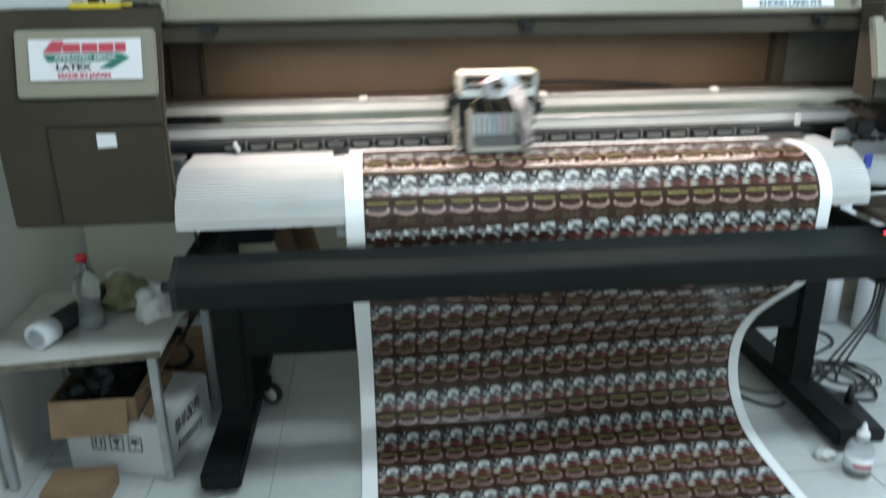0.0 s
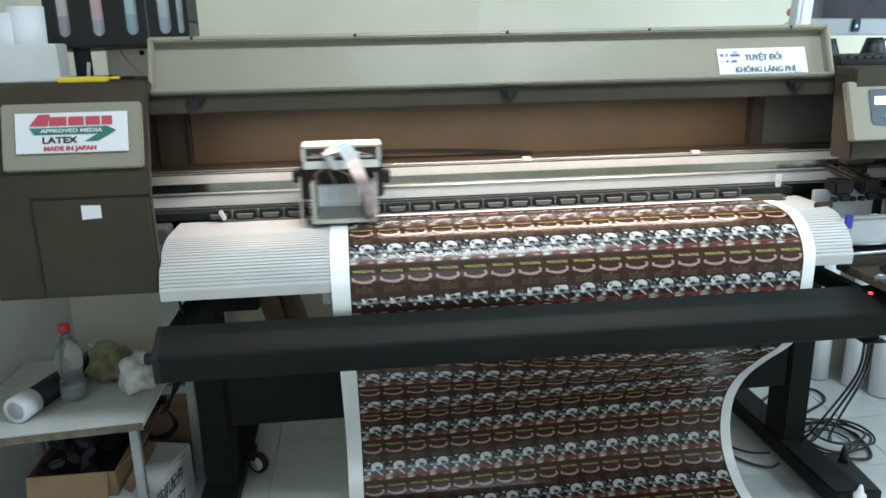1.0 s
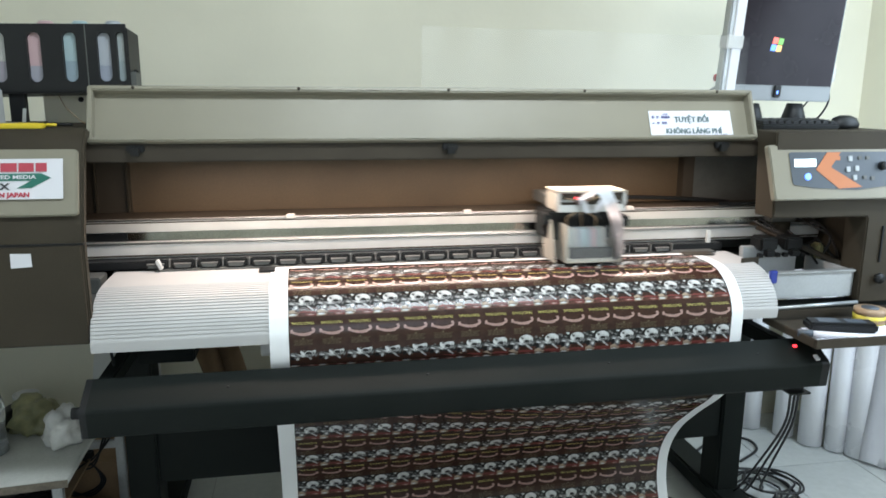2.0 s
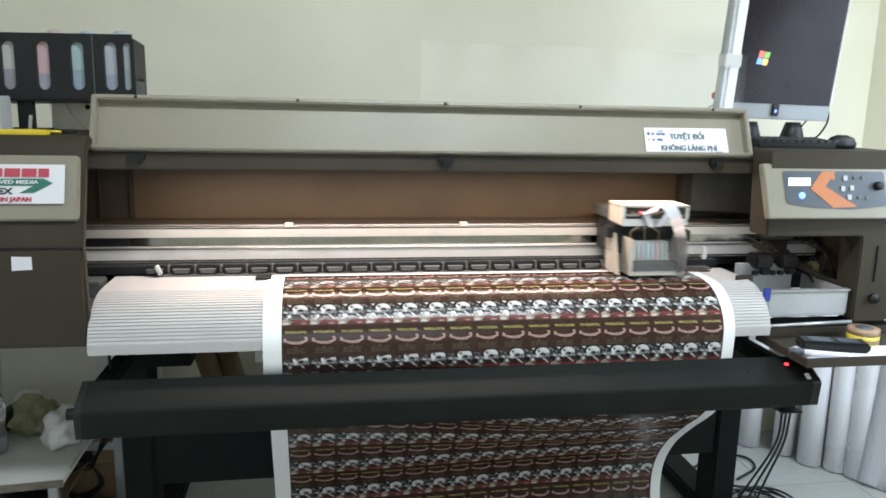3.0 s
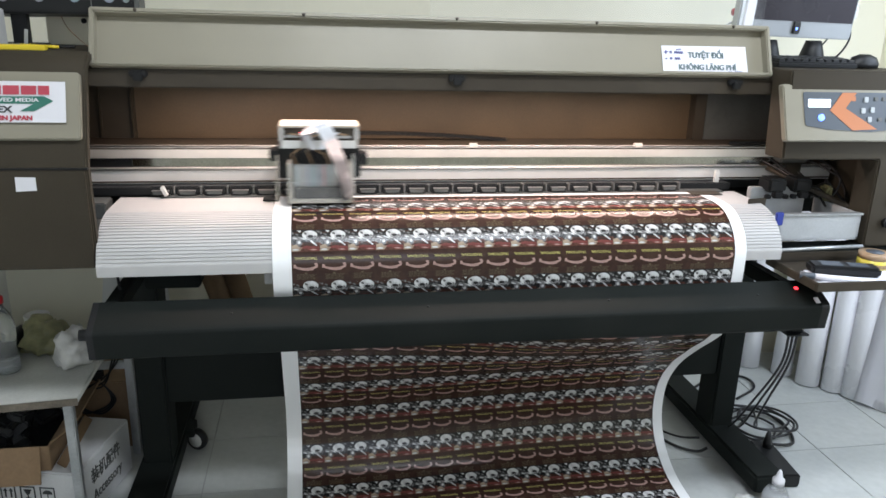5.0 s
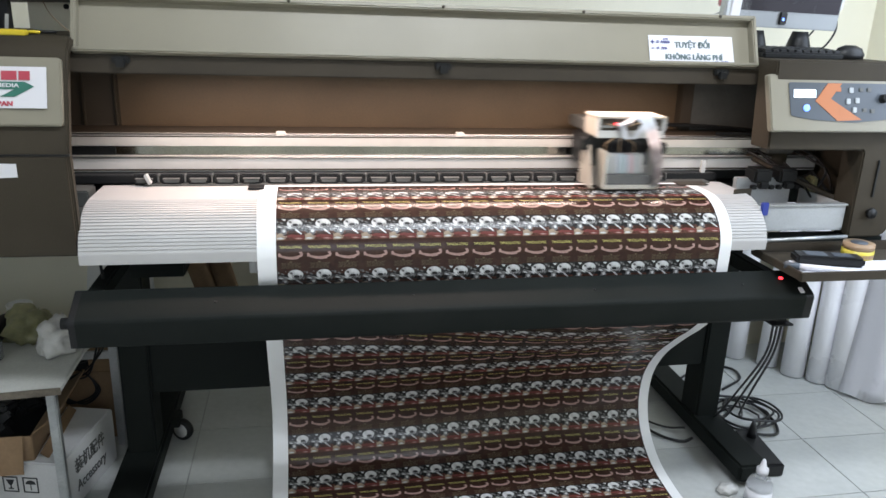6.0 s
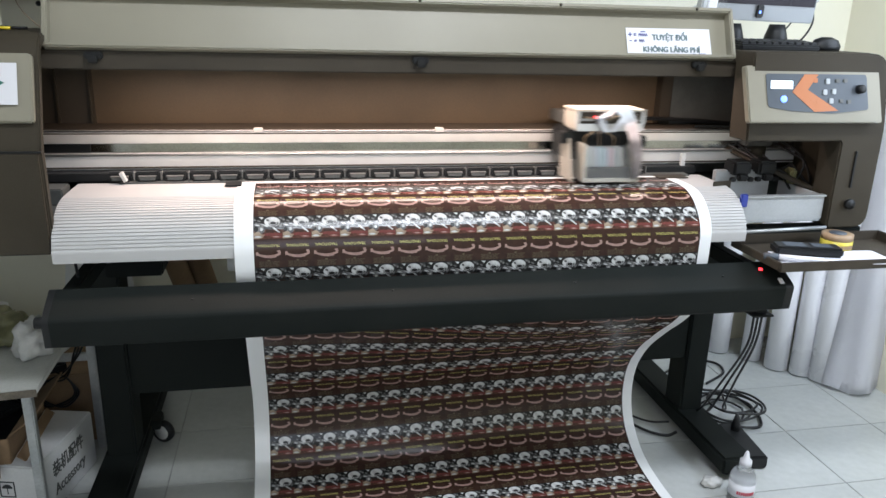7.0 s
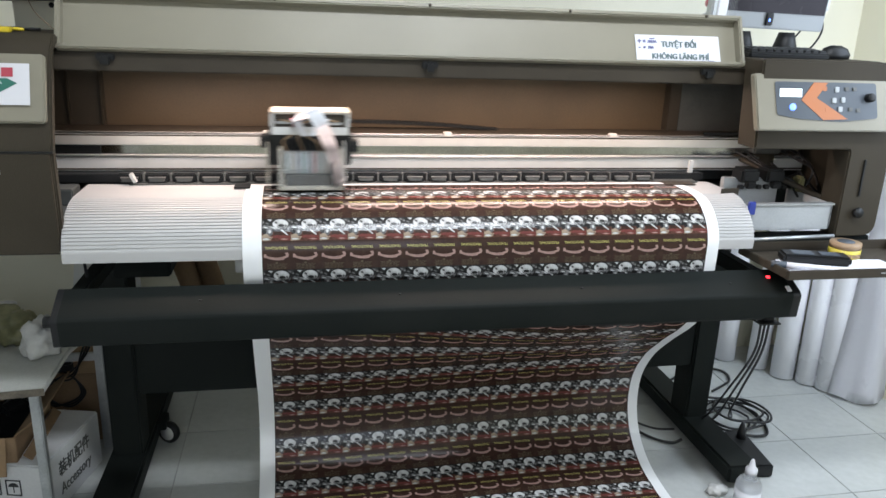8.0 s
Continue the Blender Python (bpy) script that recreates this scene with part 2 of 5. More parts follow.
def words(text, size, width=None, align="CENTER", thick=0.0006, bold=0.0):
    """Letters lying in x, y about the origin; squeezed to the width if given."""
    cu = bpy.data.curves.new("w", "FONT")
    cu.body, cu.size, cu.align_x, cu.align_y, cu.extrude, cu.offset = text, size, align, "CENTER", thick, bold
    cu.resolution_u = 3
    ob = bpy.data.objects.new("w", cu)
    scene.collection.objects.link(ob)
    dg = bpy.context.evaluated_depsgraph_get()
    me = bpy.data.meshes.new_from_object(ob.evaluated_get(dg))
    bm = bmesh.new()
    bm.from_mesh(me)
    bpy.data.objects.remove(ob)
    bpy.data.curves.remove(cu)
    bpy.data.meshes.remove(me)
    if width and bm.verts:
        xs = [v.co.x for v in bm.verts]
        moved(bm, Matrix.Diagonal((width / (max(xs) - min(xs)), 1, 1, 1)))
    return bm


def flat(pts, thick=0.0006):
    """A thin piece with the outline pts, in x, y, about z = 0."""
    return prism(pts, -thick, thick, "z", 0)


def bar(x0, x1, y0, y1):
    return flat([(x0, y0), (x1, y0), (x1, y1), (x0, y1)])


def empty(name, label, category, group="", at=(0, 0, 0)):
    ob = tagged(new(name), label, category, group)
    ob.location = at
    return ob


# ---- the room ----
XL, XR, YB, YF, ZC = -0.62, 2.74, 1.06, -3.3, 2.75


def structure(name, bm, m, label, category, parent=None):
    return tagged(part(name, bm, m, parent), label, category, kind="structure")


floor = structure("floor", box(XL - 0.1, XR + 0.1, YF - 0.1, YB + 0.1, -0.10, -0.003, 0), M_GROUT, "pale grey ceramic tile floor with thin joints", "floor")
structure("wall_north", box(XL - 0.1, XR + 0.1, YB, YB + 0.1, -0.1, ZC, 0), M_WALL, "cream painted plaster wall behind the printer", "wall")
structure("wall_west", box(XL - 0.1, XL, YF, YB, -0.1, ZC, 0), M_WALLR, "off-white painted side wall beside the small table", "wall")
def pierced(a, b, fixed0, fixed1, o0, o1, along_x):
    """A wall from a to b with a window opening from o0 to o1."""
    put = (lambda p, q, z0, z1: box(p, q, fixed0, fixed1, z0, z1, 0)) if along_x else (lambda p, q, z0, z1: box(fixed0, fixed1, p, q, z0, z1, 0))
    return add(put(a, o0, -0.1, ZC), put(o1, b, -0.1, ZC), put(o0, o1, -0.1, 0.9), put(o0, o1, 2.2, ZC))


structure("wall_east", pierced(YF, YB, XR, XR + 0.1, -0.85, 0.3, False), M_WALL, "cream painted side wall with a window opening", "wall")
# the opening here is added to go with the rear fill lamp
structure("wall_south", pierced(XL - 0.1, XR + 0.1, YF - 0.1, YF, 0.05, 1.45, True), M_WALL, "unseen cream painted wall with an added window opening", "wall")
structure("ceiling", box(XL - 0.1, XR + 0.1, YF - 0.1, YB + 0.1, ZC, ZC + 0.1, 0), M_CEIL, "plain white painted ceiling", "ceiling")

# ---- the printer ----
M_TRAYMETAL = mat("pale_painted_metal", (0.44, 0.46, 0.47), 0.4, vary=0.08, scale=10)
M_SMOKE = mat("dark_grey_plastic", (0.105, 0.110, 0.105), 0.45, vary=0.1, scale=20)
M_GRIP = mat("grey_roller_rubber", (0.16, 0.16, 0.155), 0.4, vary=0.1, scale=30)
printer = empty("large_format_printer", "brown and beige wide inkjet printer, lid open, on black stand", "printer")


def on_front(bm, x, y, z, tilt=0.0):
    """From lying in x, y to standing upright, facing the front."""
    return moved(bm, pose(x, y, z, 90 - tilt, 0, 0))


def side_covers():
    # closed cover over the ink side
    shell = [(0.022, 0.815), (0.016, 1.052), (0.085, 1.262), (0.115, 1.29), (0.60, 1.29), (0.62, 0.82), (0.60, 0.82), (0.585, 1.268), (0.128, 1.268), (0.106, 1.254), (0.040, 1.050), (0.046, 0.815)]
    cover = part("ink_side_cover", prism(shell, -0.362, 0.002, "x", 0.004), M_BROWN, printer, "dark brown moulded end cover with a small door")
    part("end_plate", prism([(0.032, 0.818), (0.028, 1.051), (0.095, 1.258), (0.12, 1.278), (0.59, 1.278), (0.61, 0.822)], -0.358, -0.348, "x", 0), M_BROWN, cover)
    part("base_plate", box(-0.348, -0.004, 0.050, 0.598, 0.816, 0.824, 0.001), M_BROWN, cover)
    t = 16.5
    part("sticker_panel", on_front(prism(rounded([(-0.148, -0.072), (0.148, -0.072), (0.148, 0.075), (-0.148, 0.075)], 0.01), -0.004, 0.012, "z", 0.003), -0.154, 0.053, 1.176, t), M_BEIGE, cover, "beige inset panel")
    st = part("maker_sticker", on_front(bar(-0.118, 0.118, -0.044, 0.044), -0.152, 0.0395, 1.189, t), M_LABEL, cover, "white sticker with red and green lettering")
    # the maker's name: plain red shapes
    logo = bmesh.new()
    add(logo, flat([(-0.088, 0), (-0.068, 0.025), (-0.044, 0.025), (-0.050, 0)]), bar(-0.046, -0.010, 0, 0.019), bar(-0.006, 0.026, 0, 0.019), bar(0.030, 0.060, 0, 0.019), flat([(0.064, 0), (0.064, 0.019), (0.086, 0.019), (0.086, 0)]))
    Y0, Z0 = 0.0375, 1.189

    def stick(name, bm, dz, m):
        moved(bm, Matrix.Translation((0, dz, 0)))
        return part(name, on_front(bm, -0.152, Y0, Z0, t), m, cover)
    stick("maker_mark", logo, 0.016, M_RED)
    arrow = flat([(-0.088, 0.0), (-0.078, -0.015), (0.055, -0.015), (0.027, -0.031), (0.055, -0.031), (0.094, -0.009), (0.075, 0.001)])
    stick("arrow_print", arrow, 0.0115, M_GREEN)
    stick("sticker_lettering", moved(words("APPROVED MEDIA", 0.0115, 0.130, bold=0.0002), Matrix.Translation((0, 0, 0.0012))), 0.004, M_LABEL)
    stick("sticker_lettering", moved(words("LATEX", 0.019, 0.074, bold=0.0006), Matrix.Translation((-0.026, 0, 0))), -0.0165, M_INKBLACK)
    stick("sticker_lettering", moved(words("MADE IN JAPAN", 0.013, 0.110, bold=0.0006), Matrix.Translation((-0.004, 0, 0))), -0.0345, M_RED)
    door = prism(rounded([(-0.248, 0.822), (-0.004, 0.822), (-0.004, 1.045), (-0.248, 1.045)], [0.002, 0.002, 0.002, 0.004]), 0.008, 0.02, "y", 0.002)
    part("cover_door", door, M_BROWN, cover)
    part("door_seam", box(-0.2515, -0.248, 0.013, 0.03, 0.822, 1.05, 0), M_BLACKP, cover)
    part("door_seam", box(-0.2515, 0.002, 0.0135, 0.03, 1.0455, 1.05, 0), M_BLACKP, cover)
    part("paper_tag", on_front(flat([(-0.021, -0.016), (0.021, -0.014), (0.021, 0.015), (-0.020, 0.016)]), -0.125, 0.0065, 1.016), M_LABEL, cover, "small white paper square")
    # control side
    out = rounded([(1.690, 1.057), (1.678, 1.285), (2.070, 1.285), (2.100, 1.10), (2.100, 0.815), (1.974, 0.815), (1.974, 1.057)], [0.006, 0.006, 0.05, 0.05, 0.04, 0.012, 0.012])
    ctrl = part("control_side_cover", prism(out, 0.045, 0.13, "y", 0.006), M_BROWN, printer, "brown cover with control panel over the open service bay")
    part("cover_shell", box(1.70, 2.10, 0.13, 0.62, 1.235, 1.283, 0.01), M_BROWN, ctrl)
    part("cover_shell", box(2.06, 2.092, 0.13, 0.62, 0.82, 1.235, 0.006), M_BROWN, ctrl)
    part("cover_shell", box(1.70, 2.06, 0.60, 0.63, 0.82, 1.235, 0.004), M_DARKBROWN, ctrl)
    part("cover_slot", box(2.022, 2.027, 0.040, 0.05, 0.93, 1.03, 0), M_BLACKP, ctrl)
    part("cover_knob", on_front(lathe([(0.010, 0), (0.010, 0.012), (0.015, 0.014), (0.013, 0.022)], seg=14), 2.026, 0.05, 0.885), M_BLACKP, ctrl)
    # keypad, leaning back a little
    t2 = 12
    W = lambda bm, dx=0, dz=0, dy=0: on_front(moved(bm, Matrix.Translation((dx, dz, dy))), 1.849, 0.043, 1.180, t2)
    part("control_panel", W(prism(rounded([(-0.175, -0.074), (0.215, -0.074), (0.198, 0.070), (-0.190, 0.070)], 0.008), -0.012, 0.010, "z", 0.003)), M_BEIGE, ctrl, "beige sloped control panel")
    pad = rounded([(-0.125, -0.034), (-0.06, -0.044), (0.06, -0.05), (0.168, -0.040), (0.158, 0.050), (-0.135, 0.050)], 0.008)
    part("keypad", W(flat(pad), 0, 0, 0.0115), M_SLATE, ctrl, "slate blue keypad with orange chevron")
    chev = flat([(-0.024, 0.049), (0.016, 0.049), (-0.014, 0.010), (0.078, -0.043), (0.008, -0.046), (-0.058, 0.004)])
    part("chevron_print", W(chev, 0, 0, 0.0128), M_ORANGE, ctrl)
    part("lcd", W(bar(-0.120, -0.058, 0.012, 0.032), 0, 0, 0.0135), M_LCD, ctrl, "lit white display")
    part("power_button", W(lathe([(0.009, -0.001), (0.009, 0.002), (0.006, 0.003)], seg=16), -0.082, -0.014, 0.0125), M_BLUELED, ctrl, "glowing blue button")
    for dx, dz in ((0.043, 0.032), (0.036, 0.004), (0.062, 0.006), (0.055, -0.018)):
        part("key", W(prism(rounded([(-0.006, -0.007), (0.006, -0.007), (0.006, 0.007), (-0.006, 0.007)], 0.003), 0, 0.004, "z", 0.001), dx, dz, 0.012), M_KEY, ctrl)
    for dx, dz in ((0.072, 0.034), (0.095, 0.034), (0.085, -0.018), (0.108, -0.020)):
        part("key", W(prism(rounded([(-0.006, -0.005), (0.006, -0.005), (0.006, 0.005), (-0.006, 0.005)], 0.002), 0, 0.003, "z", 0.001), dx, dz, 0.012), M_SMOKE, ctrl)
    for dx in (-0.028, -0.010, 0.008):
        part("key", W(prism(rounded([(-0.006, -0.006), (0.006, -0.006), (0.006, 0.006), (-0.006, 0.006)], 0.002), 0, 0.0012, "z", 0.0004), dx, 0.034, 0.0125), M_ORANGE, ctrl)
        part("key", W(prism(rounded([(-0.006, -0.006), (0.006, -0.006), (0.006, 0.006), (-0.006, 0.006)], 0.002), 0, 0.0012, "z", 0.0004), dx + 0.01, -0.018, 0.0125), M_ORANGE, ctrl)
    part("dial", W(lathe([(0.012, 0), (0.011, 0.014), (0.008, 0.016)], seg=14), 0.138, 0.012, 0.012), M_BLACKP, ctrl)


def lid_and_bay():
    # the raised lid: a shallow tray leaning back
    lid = part("lid", moved(box(-0.004, 1.682, -0.004, 0.004, 0.0, 0.134, 0.002), pose(0, 0.160, 1.252, -22)), M_BEIGE, printer, "long beige lid standing open")
    for x0, x1, z0, z1 in ((-0.004, 1.682, 0.124, 0.136), (-0.006, 0.006, 0.0, 0.136), (1.672, 1.684, 0.0, 0.136), (-0.004, 1.682, 0.0, 0.010)):
        part("lid_rim", moved(box(x0, x1, -0.030, 0.006, z0, z1, 0.003), pose(0, 0.160, 1.252, -22)), M_BEIGE, lid)
    for x in (0.095, 0.475, 0.845, 1.205, 1.58):
        part("lid_screw", moved(rod((x, -0.0325, 0.130), (x, -0.028, 0.130), 0.0038), pose(0, 0.160, 1.252, -22)), M_DARKBROWN, lid)
    note = moved(on_front(flat([(-0.118, -0.037), (0.120, -0.039), (0.117, 0.037), (-0.120, 0.036)], 0.0004), 1.507, -0.006, 0.048), pose(0, 0.160, 1.252, -22))
    part("paper_notice", note, M_WHITE, lid, "white printed paper notice")
    N = lambda bm, dx, dz: moved(on_front(moved(bm, Matrix.Translation((dx, dz, 0.001))), 1.507, -0.0065, 0.048), pose(0, 0.160, 1.252, -22))
    def heavy(text, size, width):
        return add(words(text, size, width), moved(words(text, size, width), Matrix.Translation((0.0009, 0, 0.0001))), moved(words(text, size, width), Matrix.Translation((-0.0009, 0, 0.0002))))
    part("notice_lettering", N(heavy("TUYỆT ĐỐI", 0.0215, 0.098), 0.002, 0.011), M_GREYINK, lid)
    part("notice_lettering", N(heavy("KHÔNG LÃNG PHÍ", 0.0205, 0.160), 0.005, -0.021), M_GREYINK, lid)
    pen = bmesh.new()

    def stroke(x0, z0, x1, z1, w=0.0011):
        d = Vector((x1 - x0, z1 - z0)).normalized() * w
        add(pen, flat([(x0 - d.y, z0 + d.x), (x0 + d.y, z0 - d.x), (x1 + d.y, z1 - d.x), (x1 - d.y, z1 + d.x)]))
    for line in ((-0.114, 0.018, -0.104, 0.019), (-0.109, 0.013, -0.109, 0.024), (-0.099, 0.020, -0.092, 0.021), (-0.099, 0.016, -0.092, 0.017), (-0.112, 0.001, -0.106, 0.002), (-0.098, 0.003, -0.092, 0.004), (-0.098, 0.000, -0.092, 0.001)):
        stroke(*line)

    def squiggles(places):
        for x, z, n in places:
            for k in range(n):
                stroke(x + 0.005 * k, z - 0.004, x + 0.002 + 0.005 * k, z + 0.004, 0.0007)
                stroke(x + 0.002 + 0.005 * k, z + 0.004, x + 0.005 + 0.005 * k, z - 0.003, 0.0007)
    squiggles(((-0.086, 0.018, 5), (-0.085, 0.002, 3)))
    stroke(-0.080, 0.026, -0.066, 0.027)
    part("pen_strokes", N(pen, 0.0, 0.0), M_BLUEINK, lid)
    pen = bmesh.new()
    squiggles(((0.064, -0.034, 2), (0.082, -0.033, 4)))
    part("pen_strokes", N(pen, 0.0, 0.0), M_BLUEINK, lid)
    # lintel under the lid, with latches
    lintel = part("lintel", prism([(0.150, 1.212), (0.150, 1.254), (0.215, 1.262), (0.60, 1.262), (0.60, 1.245), (0.215, 1.245), (0.190, 1.212)], -0.148, 1.700, "x", 0.003), M_DARKBROWN, printer)
    for x in (0.097, 0.843, 1.585):
        part("latch", add(box(x - 0.020, x + 0.020, 0.138, 0.155, 1.236, 1.252, 0.003), box(x - 0.010, x + 0.010, 0.130, 0.142, 1.228, 1.246, 0.002)), M_BLACKP, lintel)
    # bay behind
    part("bay_back", box(0.013, 1.632, 0.462, 0.475, 0.90, 1.246, 0), M_INNER, printer, "reddish brown inner panel")
    part("bay_side_panel", box(-0.148, 0.006, 0.440, 0.475, 0.90, 1.246, 0.002), M_DARKBROWN, printer)
    part("bay_side_panel", box(1.668, 2.055, 0.430, 0.475, 0.90, 1.246, 0.002), M_SMOKE, printer)
    part("bay_post", box(1.632, 1.668, 0.425, 0.47, 0.90, 1.246, 0.002), M_DARKBROWN, printer)
    part("bay_post", box(0.006, 0.013, 0.43, 0.47, 0.90, 1.246, 0.002), M_BROWN, printer)
    part("bay_post", box(-0.075, -0.069, 0.432, 0.44, 0.90, 1.246, 0.001), M_BROWN, printer)
    part("bay_floor", box(-0.148, 2.06, 0.30, 0.475, 0.85, 0.90, 0.002), M_BLACK, printer)
    part("end_frame", add(box(-0.148, -0.004, 0.06, 0.30, 0.82, 0.885, 0.003), box(-0.148, -0.02, 0.20, 0.27, 0.885, 0.925, 0.003)), M_SMOKE, printer)
    part("lamp_tube", rod((0.10, 0.235, 1.222), (1.60, 0.235, 1.222), 0.006), M_TUBE, lintel, "warm glowing work lamp tube")


def rail():
    r = part("guide_rail", prism([(0.33, 0.945), (0.328, 0.985), (0.345, 0.987), (0.345, 1.012), (0.328, 1.014), (0.326, 1.044), (0.335, 1.048), (0.40, 1.048), (0.40, 0.945)], -0.147, 2.05, "x", 0.0015), M_ALU, printer, "long silver aluminium guide rail")
    part("polished_strip", box(-0.147, 2.05, 0.3425, 0.346, 0.988, 1.011, 0), M_CHROME, r)
    part("bright_edge", rod((-0.147, 0.327, 1.0455), (2.05, 0.327, 1.0455), 0.0025, 8), M_STEEL, r)
    part("bright_edge", rod((-0.147, 0.327, 0.984), (2.05, 0.327, 0.984), 0.003, 8), M_STEEL, r)
    part("dark_groove", box(-0.147, 2.05, 0.3262, 0.33, 1.0375, 1.0415, 0), M_DARKBROWN, r)
    part("rail_cover", box(-0.147, 2.05, 0.334, 0.440, 1.0485, 1.0500, 0), M_DARKBROWN, r)
    part("rail_end_block", box(-0.147, 0.020, 0.338, 0.346, 0.989, 1.010, 0.001), M_BLACKP, r)
    for x in (0.442, 0.93, 1.417):
        part("rail_clip", box(x - 0.012, x + 0.012, 0.323, 0.34, 1.041, 1.054, 0.002), M_LIGHTGREY, r)
    part("dark_groove", box(-0.147, 2.05, 0.3275, 0.331, 0.949, 0.953, 0), M_DARKBROWN, r)
    # pinch rollers under the rail
    part("roller_bar", box(-0.147, 1.70, 0.290, 0.36, 0.922, 0.944, 0.002), M_BLACKP, printer)
    part("roller_sill", box(0.10, 1.66, 0.252, 0.290, 0.9235, 0.9275, 0.001), M_SMOKE, printer)
    for i in range(22):
        x = 0.100 + i * 0.0664
        a = part("pinch_arm", add(box(x - 0.029, x + 0.029, 0.268, 0.29, 0.9275, 0.951, 0.003), box(x - 0.024, x + 0.024, 0.262, 0.27, 0.9275, 0.930, 0.001)), M_BLACKP, printer)
        part("pinch_roller", prism([(x - 0.017, 0.931), (x + 0.017, 0.931), (x + 0.021, 0.941), (x - 0.021, 0.941)], 0.258, 0.268, "y", 0.001), M_SMOKE, a)
        part("roller_lip", box(x - 0.021, x + 0.021, 0.256, 0.268, 0.941, 0.9425, 0), M_GRIP, a)
        part("arm_post", box(x + 0.0315, x + 0.0350, 0.264, 0.29, 0.9285, 0.951, 0.001), M_GRIP, a)
    part("roller_stop", moved(box(-0.004, 0.004, -0.02, 0.0, -0.012, 0.014, 0.001), pose(0.112, 0.262, 0.942, 0, -25, 0)), M_LIGHTGREY, printer)


# the curve of the platen, front bottom to back top, in y, z
PLATEN = [(0.0, 0.800), (0.001, 0.826), (0.013, 0.855), (0.032, 0.879), (0.058, 0.900), (0.090, 0.914), (0.130, 0.920), (0.20, 0.921), (0.27, 0.921)]


def platen():
    pts = [(p.x, p.y) for p in spline([(a, b, 0) for a, b in PLATEN[1:]], 10)]
    # ribs: fine steps that run along the machine on the front curve
    out, acc = [(0.0, 0.800), (-0.0015, 0.822)], 0.0
    for (a, b), (c, d) in zip(pts, pts[1:]):
        n = 6
        for j in range(n):
            u = j / n
            y, z = a + (c - a) * u, b + (d - b) * u
            L = math.hypot(c - a, d - b)
            acc += L / n
            k = 0.0024 * (1 if math.sin(acc / 0.0085 * 2 * math.pi) > -0.45 else 0) if y < 0.118 else 0.0024
            out.append((y + (d - b) / L * (-k), z + (c - a) / L * k))
    out += [(0.27, 0.9223), (0.27, 0.80)]
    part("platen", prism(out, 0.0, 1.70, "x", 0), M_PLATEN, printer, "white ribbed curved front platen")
    for x in (0.40,):
        part("edge_guard", moved(box(-0.036, 0.004, -0.024, 0.022, 0, 0.003, 0.0008), pose(x - 0.004, 0.222, 0.9262)), M_BLACKP, printer)
    part("edge_guard", moved(box(-0.03, 0.06, -0.022, 0.022, 0, 0.002, 0.0006), pose(1.575, 0.235, 0.9262)), M_DARKBROWN, printer)
    part("chassis_beam", box(0.01, 1.69, 0.275, 0.40, 0.80, 0.915, 0.004), M_BLACK, printer)


